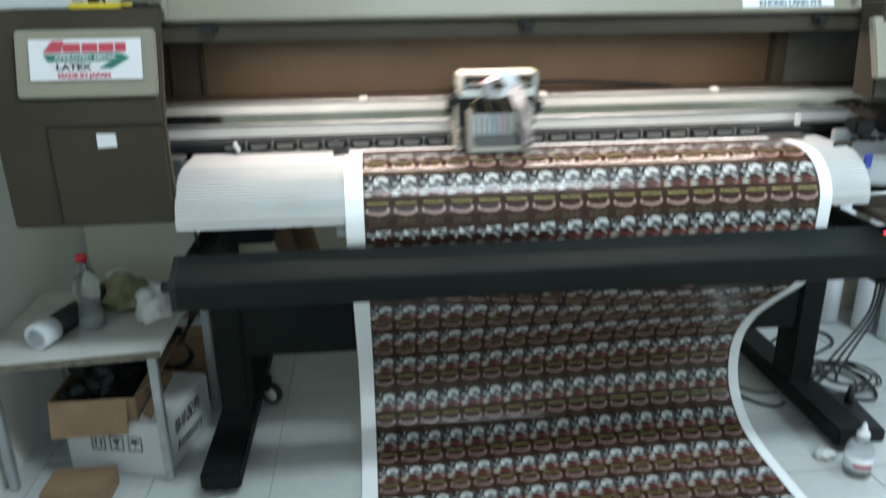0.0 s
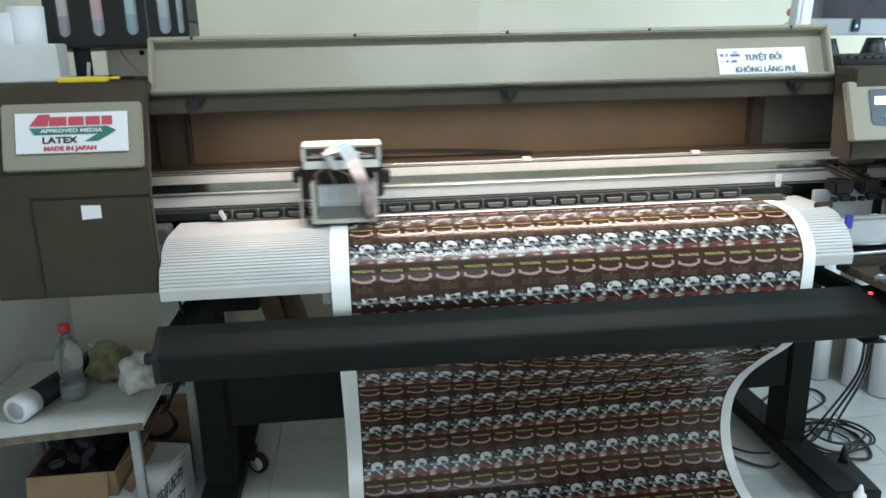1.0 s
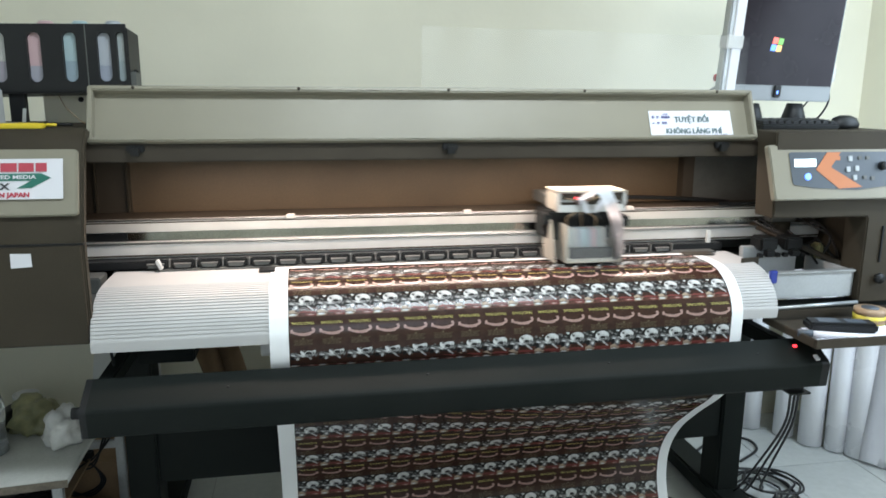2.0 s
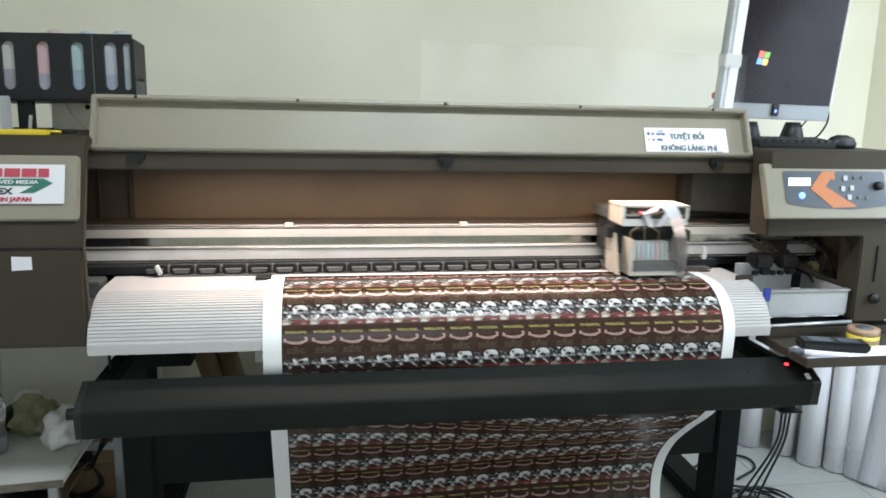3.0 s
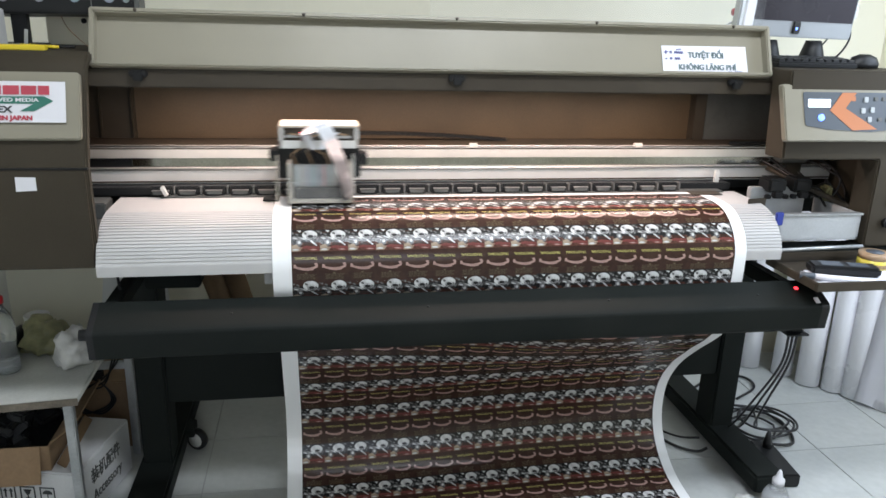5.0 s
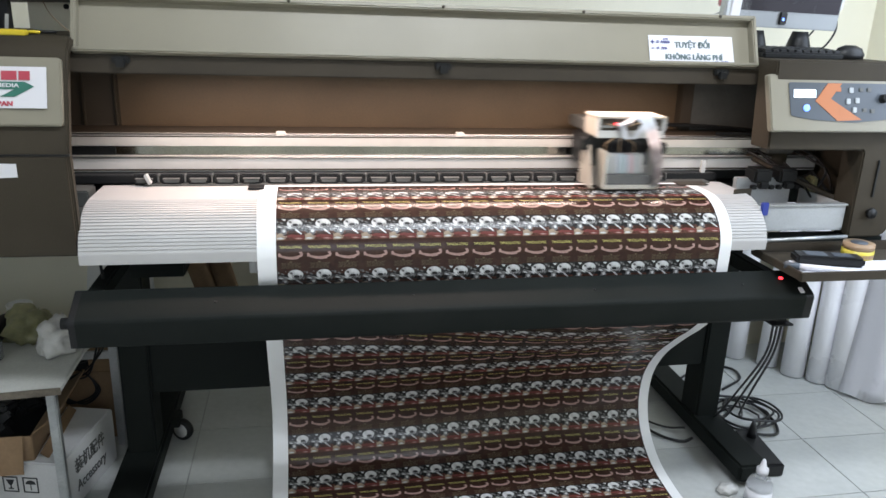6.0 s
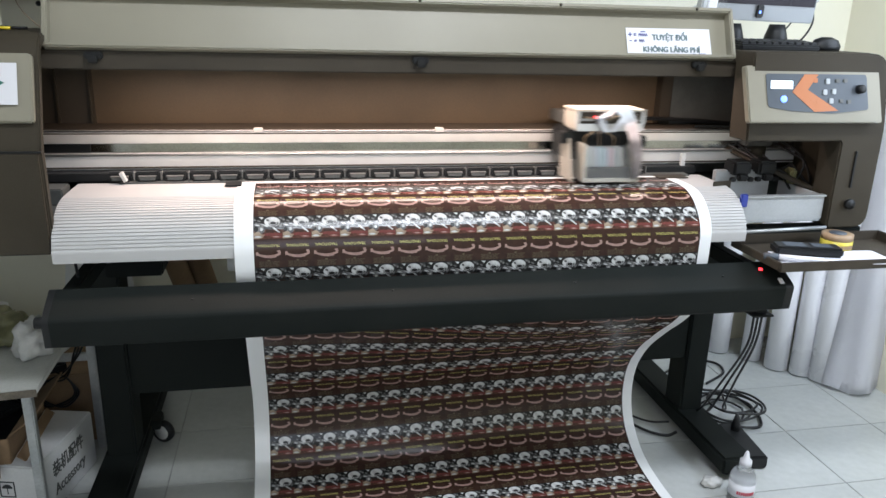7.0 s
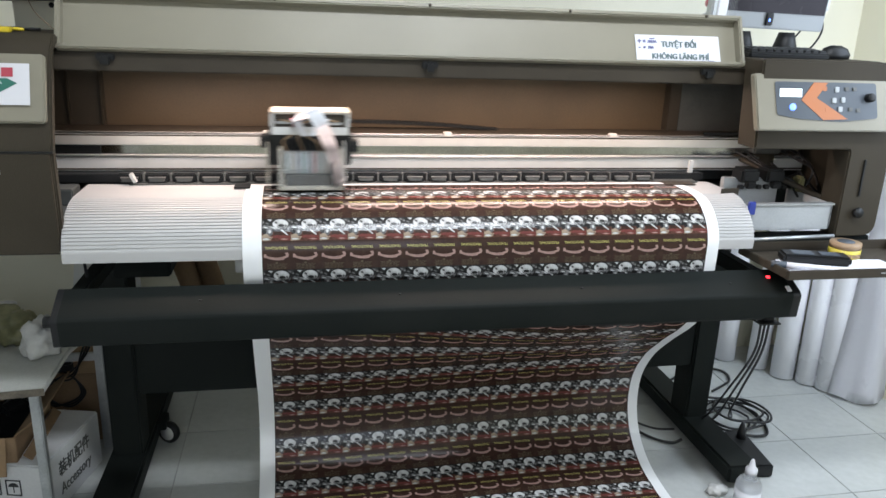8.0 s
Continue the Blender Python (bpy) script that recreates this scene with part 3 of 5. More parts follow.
def stand():
    # heater bar in front, sloped top
    bar_profile = rounded([(-0.110, 0.645), (-0.116, 0.708), (-0.108, 0.716), (-0.034, 0.754), (-0.026, 0.748), (-0.03, 0.69), (-0.05, 0.645)], 0.006, 3)
    h = part("heater_bar", prism(bar_profile, 0.010, 1.760, "x", 0.002), M_BLACK, printer, "long black drying bar across the front")
    part("end_cap", prism(bar_profile, 1.760, 1.782, "x", 0.004), M_BLACKP, h)
    part("end_cap", prism(bar_profile, -0.004, 0.010, "x", 0.004), M_BLACKP, h)
    part("end_knob", rod((-0.030, -0.07, 0.690), (-0.002, -0.07, 0.690), 0.013), M_BLACKP, h)
    part("status_led", lathe([(0.006, 0), (0.005, 0.004)], 1.716, -0.06, 0.739, 12), M_REDLED, h, "glowing red lamp")
    part("switch_tag", moved(box(-0.006, 0.006, -0.002, 0.002, -0.009, 0.009, 0.001), pose(1.752, -0.1005, 0.7215, -60)), M_LABEL, h)
    part("under_channel", box(1.22, 1.70, -0.10, -0.05, 0.639, 0.645, 0.001), M_BLACKP, h)
    for x in (0.3, 0.75, 1.2, 1.6):
        part("bar_screw", lathe([(0.004, 0), (0.0035, 0.002)], x, -0.075, 0.7315, 8), M_BLACKP, h)
    part("bar_bracket", box(0.0, 0.035, -0.04, 0.36, 0.69, 0.73, 0.004), M_BLACK, h)
    part("bar_bracket", box(1.725, 1.760, -0.04, 0.40, 0.69, 0.73, 0.004), M_BLACK, h)
    # legs and feet
    for x0, x1 in ((-0.035, 0.048), (1.797, 1.877)):
        leg = part("leg", box(x0, x1, 0.36, 0.47, 0.075, 0.86, 0.006), M_BLACK, printer)
        part("foot", box(x0 - 0.012, x1 + 0.012, 0.060, 0.86, 0.028, 0.085, 0.008), M_BLACK, leg)
        part("leveller", lathe([(0.02, 0), (0.02, 0.01), (0.008, 0.012), (0.008, 0.04)], (x0 + x1) / 2, 0.12, 0, 14), M_BLACKP, leg)
        part("leveller", lathe([(0.02, 0), (0.02, 0.01), (0.008, 0.012), (0.008, 0.04)], (x0 + x1) / 2, 0.80, 0, 14), M_BLACKP, leg)
    c = part("caster", moved(lathe([(0.018, -0.011), (0.035, -0.010), (0.037, 0), (0.035, 0.010), (0.018, 0.011)], seg=20), pose(0.088, 0.56, 0.038, 0, 90, 62)), M_BLACKP, printer)
    part("caster_hub", moved(lathe([(0.024, -0.0125), (0.024, 0.0125)], seg=18), pose(0.088, 0.56, 0.038, 0, 90, 62)), M_LIGHTGREY, c)
    part("caster_fork", box(0.055, 0.085, 0.53, 0.60, 0.06, 0.09, 0.003), M_BLACK, c)
    part("cross_bar", box(0.048, 1.797, 0.37, 0.43, 0.275, 0.52, 0.005), M_BLACK, printer)
    part("cable_bracket", add(box(1.705, 1.765, -0.08, -0.02, 0.612, 0.617, 0.001), box(1.728, 1.758, -0.06, -0.035, 0.612, 0.646, 0.002)), M_BLACKP, printer)


def service_bay():
    tray = part("capping_station", add(box(1.715, 1.965, 0.06, 0.07, 0.832, 0.905, 0.002), box(1.715, 1.965, 0.06, 0.26, 0.832, 0.84, 0.001), box(1.958, 1.965, 0.06, 0.26, 0.832, 0.905, 0.001)), M_TRAYMETAL, printer, "pale metal service tray")
    part("tray_rim", box(1.712, 1.968, 0.055, 0.075, 0.902, 0.907, 0.001), M_STEEL, tray)
    part("wiper_plate", box(1.725, 1.90, 0.22, 0.24, 0.86, 0.945, 0.002), M_TRAYMETAL, tray)
    for x in (1.79, 1.87):
        part("pump", add(box(x - 0.028, x + 0.028, 0.19, 0.25, 0.935, 0.975, 0.006), box(x - 0.015, x + 0.015, 0.18, 0.2, 0.92, 0.94, 0.004), box(x - 0.035, x - 0.02, 0.185, 0.2, 0.918, 0.93, 0.002), box(x + 0.02, x + 0.035, 0.185, 0.2, 0.918, 0.93, 0.002)), M_BLACKP, tray)
    part("blue_clip", box(1.702, 1.722, 0.045, 0.056, 0.88, 0.915, 0.002), M_BLUECLIP, tray)
    part("side_plate", moved(box(0, 0.06, 0, 0.004, 0, 0.05, 0.001), pose(1.66, 0.12, 0.885, 0, 0, 10)), M_BROWN, tray)
    part("lower_rod", rod((1.70, 0.03, 0.815), (1.96, 0.03, 0.822), 0.005), M_STEEL, tray)
    bay = part("bay_machinery", box(1.72, 2.05, 0.42, 0.60, 0.86, 1.05, 0.01), M_SMOKE, printer)
    part("motor_plate", box(1.86, 1.95, 0.30, 0.36, 1.00, 1.06, 0.005), M_SMOKE, bay)
    part("motor", rod((1.92, 0.34, 0.96), (1.92, 0.34, 1.0), 0.03), M_BROWN, bay)
    part("drive_belt", box(1.70, 1.93, 0.325, 0.33, 1.052, 1.060, 0.001), M_BLACKP, bay)
    part("white_post", box(1.655, 1.668, 0.30, 0.31, 0.90, 0.98, 0.001), M_LIGHTGREY, bay)
    part("rod_arm", rod((1.80, 0.38, 1.00), (1.99, 0.12, 0.90), 0.008), M_DARKBROWN, bay)
    for k in range(5):
        random.seed(20 + k)
        p = [(1.80 + 0.05 * k, 0.40, 1.02), (1.85 + 0.04 * k + random.uniform(-.02, .02), 0.26, 0.96 + random.uniform(-.03, .03)), (1.90 + 0.03 * k, 0.20, 0.93 + random.uniform(-.04, .04)), (1.98, 0.25, 0.90 + random.uniform(-.04, .06))]
        part("bay_cable", cable(p, 0.004), M_RUBBER, bay)
    part("felt_pad", box(1.955, 1.975, 0.20, 0.24, 0.90, 0.95, 0.006), M_YELLOWBAG, bay)




def carriage():
    """The print carriage, built about its middle; it slides along x."""
    c = new("print_carriage")
    c.parent = printer
    c["label"] = "print carriage with cream top, ink dampers and ribbon cable"
    c.location = (0.778, 0, 0)
    part("top_case", add(box(-0.094, 0.100, 0.163, 0.27, 1.118, 1.124, 0.002), box(-0.092, 0.097, 0.176, 0.27, 1.067, 1.118, 0.003)), M_CREAMTOP, c, "cream top cover")
    part("board_bay", box(-0.088, 0.093, 0.170, 0.177, 1.086, 1.117, 0.001), M_DARKBROWN, c)
    part("case_front", box(-0.092, 0.096, 0.166, 0.177, 1.067, 1.086, 0.001), M_LIGHTGREY, c)
    part("case_cheek", box(-0.094, -0.086, 0.164, 0.177, 1.086, 1.118, 0.001), M_LIGHTGREY, c)
    part("case_cheek", box(0.090, 0.098, 0.164, 0.177, 1.086, 1.118, 0.001), M_LIGHTGREY, c)
    part("board_chip", box(-0.080, -0.045, 0.165, 0.171, 1.094, 1.100, 0.001), M_STEEL, c)
    part("board_chip", box(0.045, 0.080, 0.165, 0.171, 1.092, 1.098, 0.001), M_STEEL, c)
    part("board_wire", cable([(-0.07, 0.166, 1.104), (-0.02, 0.158, 1.098), (0.02, 0.160, 1.108), (0.07, 0.166, 1.100)], 0.002, 5, 6), M_TAPEB, c)
    part("carriage_led", box(-0.043, -0.038, 0.164, 0.171, 1.102, 1.107, 0.001), M_REDLED, c, "small red lamp")
    part("bridge_plate", box(-0.09, 0.095, 0.27, 0.40, 1.07, 1.10, 0.003), M_SMOKE, c)
    part("slide_block", box(-0.105, 0.105, 0.20, 0.32, 0.985, 1.066, 0.004), M_BLACKP, c)
    part("side_arm", box(-0.122, -0.104, 0.19, 0.24, 1.03, 1.06, 0.003), M_BLACKP, c)
    part("side_arm", box(0.104, 0.122, 0.19, 0.24, 1.02, 1.05, 0.003), M_BLACKP, c)
    part("head_frame", add(box(-0.072, 0.080, 0.135, 0.24, 0.934, 0.943, 0.002), box(-0.076, -0.068, 0.135, 0.25, 0.934, 1.035, 0.002), box(0.073, 0.082, 0.135, 0.25, 0.934, 1.035, 0.002)), M_CREAMTOP, c, "pale plastic head frame")
    part("head_block", box(-0.060, 0.066, 0.15, 0.24, 0.943, 0.970, 0.002), M_BLACKP, c)
    part("damper_back", box(-0.07, 0.07, 0.22, 0.235, 0.97, 1.045, 0.002), M_DARKBROWN, c)
    for k in range(8):
        x = -0.055 + k * 0.0135
        part("ink_damper", prism(rounded([(0.155, 0.972), (0.215, 0.972), (0.215, 1.022), (0.165, 1.022), (0.158, 0.99)], 0.004, 3), x - 0.0036, x + 0.0036, "x", 0.001), M_INKS[(4, 0, 3, 2, 3, 1, 4, 0)[k]], c)
        part("ink_tube", cable([(x, 0.19, 1.022), (x - 0.01, 0.17, 1.05), (x * 0.5 - 0.02 + 0.01 * (k % 3), 0.165, 1.065), (x * 0.4, 0.19, 1.08)], 0.0022, 5, 6), M_RUBBER if k % 3 else M_TAPEB, c)
    part("clear_shield", box(-0.076, 0.076, 0.131, 0.133, 0.94, 1.035, 0), M_CLEARGREY, c)
    # the ribbon cable loops over and down
    rib = bmesh.new()
    path = spline([(-0.022, 0.165, 1.092), (-0.016, 0.135, 1.122), (0.000, 0.115, 1.134), (0.018, 0.105, 1.118), (0.038, 0.102, 1.075), (0.058, 0.108, 1.020), (0.068, 0.122, 0.972), (0.070, 0.130, 0.945)], 6)
    rows = []
    for i, p in enumerate(path):
        w = 0.020 - 0.009 * i / len(path)
        rows.append([rib.verts.new(p + Vector((-w, -0.001, -0.006))), rib.verts.new(p + Vector((w, 0.001, 0.006)))])
    for a, b in zip(rows, rows[1:]):
        rib.faces.new((a[0], a[1], b[1], b[0]))
    bmesh.ops.solidify(rib, geom=rib.faces[:], thickness=0.0012)
    part("ribbon_cable", smooth(rib, 60), M_RIBBON, c, "white flat ribbon cable")
    for k, (xa, xb) in enumerate(((-0.034, -0.012), (0.040, 0.006))):
        part("short_ribbon", prism([(xa - 0.011, 1.108), (xa + 0.011, 1.108), (xb + 0.008, 1.066), (xb - 0.008, 1.066)], 0.1545 + 0.003 * k, 0.1555 + 0.003 * k, "y", 0), M_RIBBON, c)
    part("side_ribbon", box(0.084, 0.087, 0.15, 0.21, 0.95, 1.05, 0.001), M_LIGHTGREY, c)
    part("shield_left", prism([(0.14, 0.935), (0.24, 0.935), (0.25, 1.045), (0.18, 1.045)], -0.105, -0.102, "x", 0.001), M_CREAMTOP, c)
    # flexible chain that follows along behind the rail
    ch = bmesh.new()
    for k in range(26):
        x = 0.112 + k * 0.0165
        add(ch, box(x, x + 0.0145, 0.39, 0.415, 1.066 - 0.00003 * k * k, 1.076 - 0.00003 * k * k, 0.002))
    part("cable_chain", ch, M_BLACKP, c, "black link chain")
    return c


side_covers()
lid_and_bay()
rail()
platen()
stand()
service_bay()
CARRIAGE = carriage()

# ---- the printed sheet ----
SHEET = [(0.26, 0.9255), (0.18, 0.9255), (0.130, 0.9245), (0.088, 0.9185), (0.0545, 0.9035), (0.028, 0.882), (0.0085, 0.857), (-0.0035, 0.826), (-0.005, 0.79), (-0.002, 0.72), (0.008, 0.65), (0.03, 0.595), (0.075, 0.545),
         (0.168, 0.465), (0.26, 0.375), (0.318, 0.282), (0.332, 0.194), (0.314, 0.12), (0.266, 0.064), (0.195, 0.026), (0.10, 0.010), (-0.02, 0.006), (-0.2, 0.005), (-0.5, 0.005)]
# on the ink side the sheet falls a little further back and steeper
SHEET_B = SHEET[:9] + [(0.004, 0.742), (0.050, 0.702), (0.105, 0.655), (0.150, 0.595), (0.190, 0.520), (0.232, 0.435), (0.276, 0.350), (0.318, 0.270)] + SHEET[16:]
STEP = 0.0005


def traced(points):
    """Places every STEP metres along a smooth line through the points, from 0.05 m before its start."""
    line = [(p.x, p.y) for p in spline([(a, b, 0) for a, b in points], 20)]
    arc = [0.0]
    for (a, b), (c, d) in zip(line, line[1:]):
        arc.append(arc[-1] + math.hypot(c - a, d - b))
    return np.stack([np.interp(np.arange(-0.05, 2.05, STEP), arc, [p[k] for p in line]) for k in (0, 1)], axis=1).tolist(), arc[-1]


(TABLE, LENGTH), (TABLE_B, LENGTH_B) = traced(SHEET), traced(SHEET_B)
LENGTH = min(LENGTH, LENGTH_B)


def place(s, x):
    f = (s + 0.05) / STEP
    i = max(0, min(len(TABLE) - 2, int(f)))
    u = f - i
    k = max(0.0, min(1.0, (x - 0.45) / 0.85))
    k = k * k * (3 - 2 * k)
    out = []
    for t in (TABLE_B, TABLE):
        (a, b), (c, d) = t[i], t[i + 1]
        out.append((a + (c - a) * u, b + (d - b) * u))
    return tuple(p + (q - p) * k for p, q in zip(*out))


def along(s, x):
    """Place (y, z) and way (dy, dz) at s metres along the sheet, at x across it."""
    (y, z), (y2, z2), (y1, z1) = place(s, x), place(s + 0.004, x), place(s - 0.004, x)
    L = math.hypot(y2 - y1, z2 - z1)
    return y, z, (y2 - y1) / L, (z2 - z1) / L


def on_sheet(x, s, h):
    """The point h above the sheet's printed side."""
    y, z, dy, dz = along(s, x)
    return Vector((x, y + dz * h, z - dy * h))


def frame_at(s, x):
    """The pose that rides on the sheet: y along it, z into it."""
    y, z, dy, dz = along(s, x)
    return Matrix(((1, 0, 0, x), (0, dy, -dz, y), (0, dz, dy, z), (0, 0, 0, 1)))


X0, X1, PX0, PITCH_X, PITCH, COLS = 0.390, 1.597, 0.434, 0.0665, 0.1255, 17
sheet = empty("printed_media", "white vinyl media printed with rows of brown coffee labels, hanging down", "printed sheet")


def strip(x0, x1, s0, s1, h, thick, step=0.012, nx=1):
    bm = bmesh.new()
    n = max(2, int((s1 - s0) / step))
    top, bot = [], []
    for i in range(n + 1):
        s = s0 + (s1 - s0) * i / n
        top.append([bm.verts.new(on_sheet(x0 + (x1 - x0) * k / nx, s, h)) for k in range(nx + 1)])
        bot.append([bm.verts.new(on_sheet(x0 + (x1 - x0) * k / nx, s, h - thick)) for k in range(nx + 1)])
    for i in range(n):
        for k in range(nx):
            bm.faces.new((top[i][k], top[i][k + 1], top[i + 1][k + 1], top[i + 1][k]))
            bm.faces.new((bot[i + 1][k], bot[i + 1][k + 1], bot[i][k + 1], bot[i][k]))
        bm.faces.new((top[i][0], top[i + 1][0], bot[i + 1][0], bot[i][0]))
        bm.faces.new((top[i + 1][-1], top[i][-1], bot[i][-1], bot[i + 1][-1]))
    bmesh.ops.recalc_face_normals(bm, faces=bm.faces)
    return smooth(bm, 60)


part("white_media", strip(X0, X1, 0.006, LENGTH - 0.01, 0.0, 0.0006, 0.012, 24), M_PAPER, sheet, "white vinyl with plain margins")
part("dark_ground", strip(PX0, PX0 + COLS * PITCH_X, 0.030, LENGTH - 0.05, 0.0005, 0.0004, 0.012, 24), P_BASE, sheet, "dark brown printed ground")


def ell(u, v, a, b, n=16, turn=0.0):
    c, s = math.cos(turn), math.sin(turn)
    return [(u + a * math.cos(2 * math.pi * i / n) * c - b * math.sin(2 * math.pi * i / n) * s, v + a * math.cos(2 * math.pi * i / n) * s + b * math.sin(2 * math.pi * i / n) * c) for i in range(n)]


def rect(u0, v0, u1, v1):
    n = max(1, int((v1 - v0) / 0.012))
    vs = [v0 + (v1 - v0) * i / n for i in range(n + 1)]
    return [(u0, v) for v in vs] + [(u1, v) for v in vs[::-1]]


PW, PL = PITCH_X, PITCH
# pieces of one label: (outline, layer, material slot); u across, v along, both in metres from its corner
INKS = [P_BLACK, P_WHITE, P_GREY, P_RED, P_CREAM, P_YELLOW, P_PINK, P_OLIVE, P_BASE, P_MAROON]
PHOTO = [
    (rect(0.0, 0.0125, PW, 0.030), 1, 0), (rect(0.0, 0.030, PW, 0.047), 1, 0), (rect(0.0, 0.047, PW, 0.062), 1, 9),
    (ell(0.0435, 0.0285, 0.0190, 0.0140, 24), 3, 2), (ell(0.0432, 0.0275, 0.0178, 0.0126, 24), 4, 1), (ell(0.0450, 0.0325, 0.0100, 0.0072), 5, 2), (ell(0.0452, 0.0312, 0.0090, 0.0055), 6, 1), (ell(0.0452, 0.0318, 0.0074, 0.0040), 7, 0), (ell(0.0330, 0.0235, 0.0045, 0.0030, 10, 0.6), 4, 2), (ell(0.0560, 0.0330, 0.0030, 0.0050, 10, -0.5), 4, 2),
    ([(0.042, 0.0415), (0.046, 0.0405), (0.054, 0.0475), (0.0605, 0.0540), (0.0590, 0.0555), (0.050, 0.0490)], 3, 1),
    ([(0.006, 0.0290), (0.022, 0.0330), (0.029, 0.0400), (0.021, 0.0420), (0.010, 0.0370), (0.002, 0.039), (0.001, 0.033)], 3, 2),
    ([(0.018, 0.033), (0.028, 0.0350), (0.036, 0.0415), (0.030, 0.0405)], 4, 1), ([(0.003, 0.034), (0.012, 0.0345), (0.016, 0.0385), (0.008, 0.0380)], 4, 1),
    (ell(0.0160, 0.0480, 0.0100, 0.0090, 14), 2, 2), (ell(0.0185, 0.0465, 0.0036, 0.0042, 12), 3, 1), (ell(0.0065, 0.0455, 0.0055, 0.0065, 12), 3, 0), (ell(0.0100, 0.0560, 0.0070, 0.0040, 12), 3, 4),
    ([(0.013, 0.0145), (0.024, 0.0150), (0.020, 0.0205)], 2, 1), ([(0.058, 0.0150), (0.0660, 0.0165), (0.0660, 0.0225), (0.061, 0.0205)], 2, 2), ([(0.0005, 0.0175), (0.005, 0.0190), (0.006, 0.0250), (0.0005, 0.0240)], 2, 2), (ell(0.0130, 0.0255, 0.0045, 0.0020, 10, 0.4), 2, 2),
    ([(0.058, 0.038), (0.0655, 0.031), (0.0655, 0.037), (0.061, 0.043)], 2, 2), ([(0.030, 0.0455), (0.043, 0.0470), (0.051, 0.0535), (0.040, 0.0560), (0.028, 0.0530)], 2, 8),
    ([(0.020, 0.0585), (0.036, 0.0545), (0.050, 0.0560), (0.0655, 0.0570), (0.0655, 0.0618), (0.022, 0.0618)], 3, 3), ([(0.0005, 0.0535), (0.010, 0.0560), (0.026, 0.0590), (0.024, 0.0618), (0.0005, 0.0618)], 3, 4),
]
STRIP = [
    (rect(0.0, 0.0625, PW, 0.0690), 1, 9), ([(0.0, 0.0625), (0.024, 0.0625), (0.019, 0.0675), (0.0, 0.0685)], 2, 4), ([(0.036, 0.0625), (0.0655, 0.0625), (0.0655, 0.0672), (0.046, 0.0668)], 2, 3), (ell(0.010, 0.0640, 0.008, 0.0022, 12), 3, 1), ([(0.042, 0.0640), (0.052, 0.0628), (0.062, 0.0650), (0.050, 0.0660)], 3, 6),
]
arc_out = [(0.0055 + 0.055 * i / 12, 0.1010 + 0.0062 * (1 - (2 * i / 12 - 1) ** 2)) for i in range(13)]
arc_in = [(u, v + 0.0066 - 0.0015 * abs(2 * k / 12 - 1)) for k, (u, v) in enumerate(arc_out)]
BANNER = [
    (arc_out + arc_in[::-1], 2, 6), ([(0.0520, 0.0965), (0.0590, 0.0955), (0.0620, 0.1020), (0.0570, 0.1050)], 3, 6), ([(0.0045, 0.0990), (0.0090, 0.0985), (0.0120, 0.1040), (0.0045, 0.1080)], 3, 6),
    ([(0.034, 0.1075), (0.050, 0.1060), (0.051, 0.1125), (0.036, 0.1145)], 3, 6), (ell(0.033, 0.1205, 0.0035, 0.0018, 8), 2, 7),
]
random.seed(4)
for k in range(5):
    u, end = 0.011 + 0.002 * (k % 2), 0.057 - 0.003 * (k % 3)
    while u < end - 0.003:
        w = min(random.uniform(0.004, 0.010), end - u)
        BANNER.append((rect(u, 0.1228 + 0.0029 * k, u + w, 0.1239 + 0.0029 * k), 2, 7))
        u += w + 0.0016
WORD = words("TRADITIONAL", 0.0086, 0.053, bold=0.0001, thick=0.0)
moved(WORD, pose(PW / 2, 0.0845, 0, 0, 0, 0) @ Matrix.Diagonal((1, -1, 1, 1)) @ pose(0, 0, 0, 0, 0, 180) @ Matrix.Diagonal((1, 1, 1, 1)))
WORD_V = [(v.co.x, v.co.y) for v in WORD.verts]
WORD_F = [[v.index for v in f.verts] for f in WORD.faces if abs(f.normal.z) > 0.5]
WORD.free()


def label_mesh(name, pieces, x, start, mid, with_word=False):
    """One label's piece: verts bent to the sheet, then put into the frame that rides at mid."""
    inv = frame_at(mid, x).inverted()
    verts, faces, slots = [], [], []
    for outline, layer, slot in pieces:
        base = len(verts)
        verts += [inv @ on_sheet(x + u, start + v, 0.0006 + 0.00022 * layer) for u, v in outline]
        faces.append(list(range(base, len(verts))))
        slots.append(slot)
    if with_word:
        base = len(verts)
        verts += [inv @ on_sheet(x + u, start + v, 0.0011) for u, v in WORD_V]
        for f in WORD_F:
            faces.append([base + i for i in f])
            slots.append(5)
    me = bpy.data.meshes.new(name)
    me.from_pydata(verts, [], faces)
    for m in INKS:
        me.materials.append(m)
    me.polygons.foreach_set("material_index", slots)
    return me


# a ring of the second row rides at 0.2512 m in the end; the feed moves all rows on after each pass
FEED = [(0.0, -0.0205), (0.9, -0.0185), (2.4, -0.0185), (2.8, -0.0150), (4.4, -0.0145), (4.9, -0.0065), (6.2, -0.0050), (6.6, -0.0005), (8.0, 0.0)]
PRINTS = []
for row in range(-2, 12):
    start = 0.2512 - 0.030 + row * PITCH
    for name, pieces, v, word in (("photo_print", PHOTO, 0.037, False), ("word_print", STRIP, 0.075, True), ("banner_print", BANNER, 0.113, False)):
        if start + v > 0.055:
            for col in range(COLS):
                x = PX0 + col * PITCH_X
                ob = new(name, label_mesh(name, pieces, x, start, start + v, word))
                ob.parent = sheet
                PRINTS.append((ob, x, start + v))


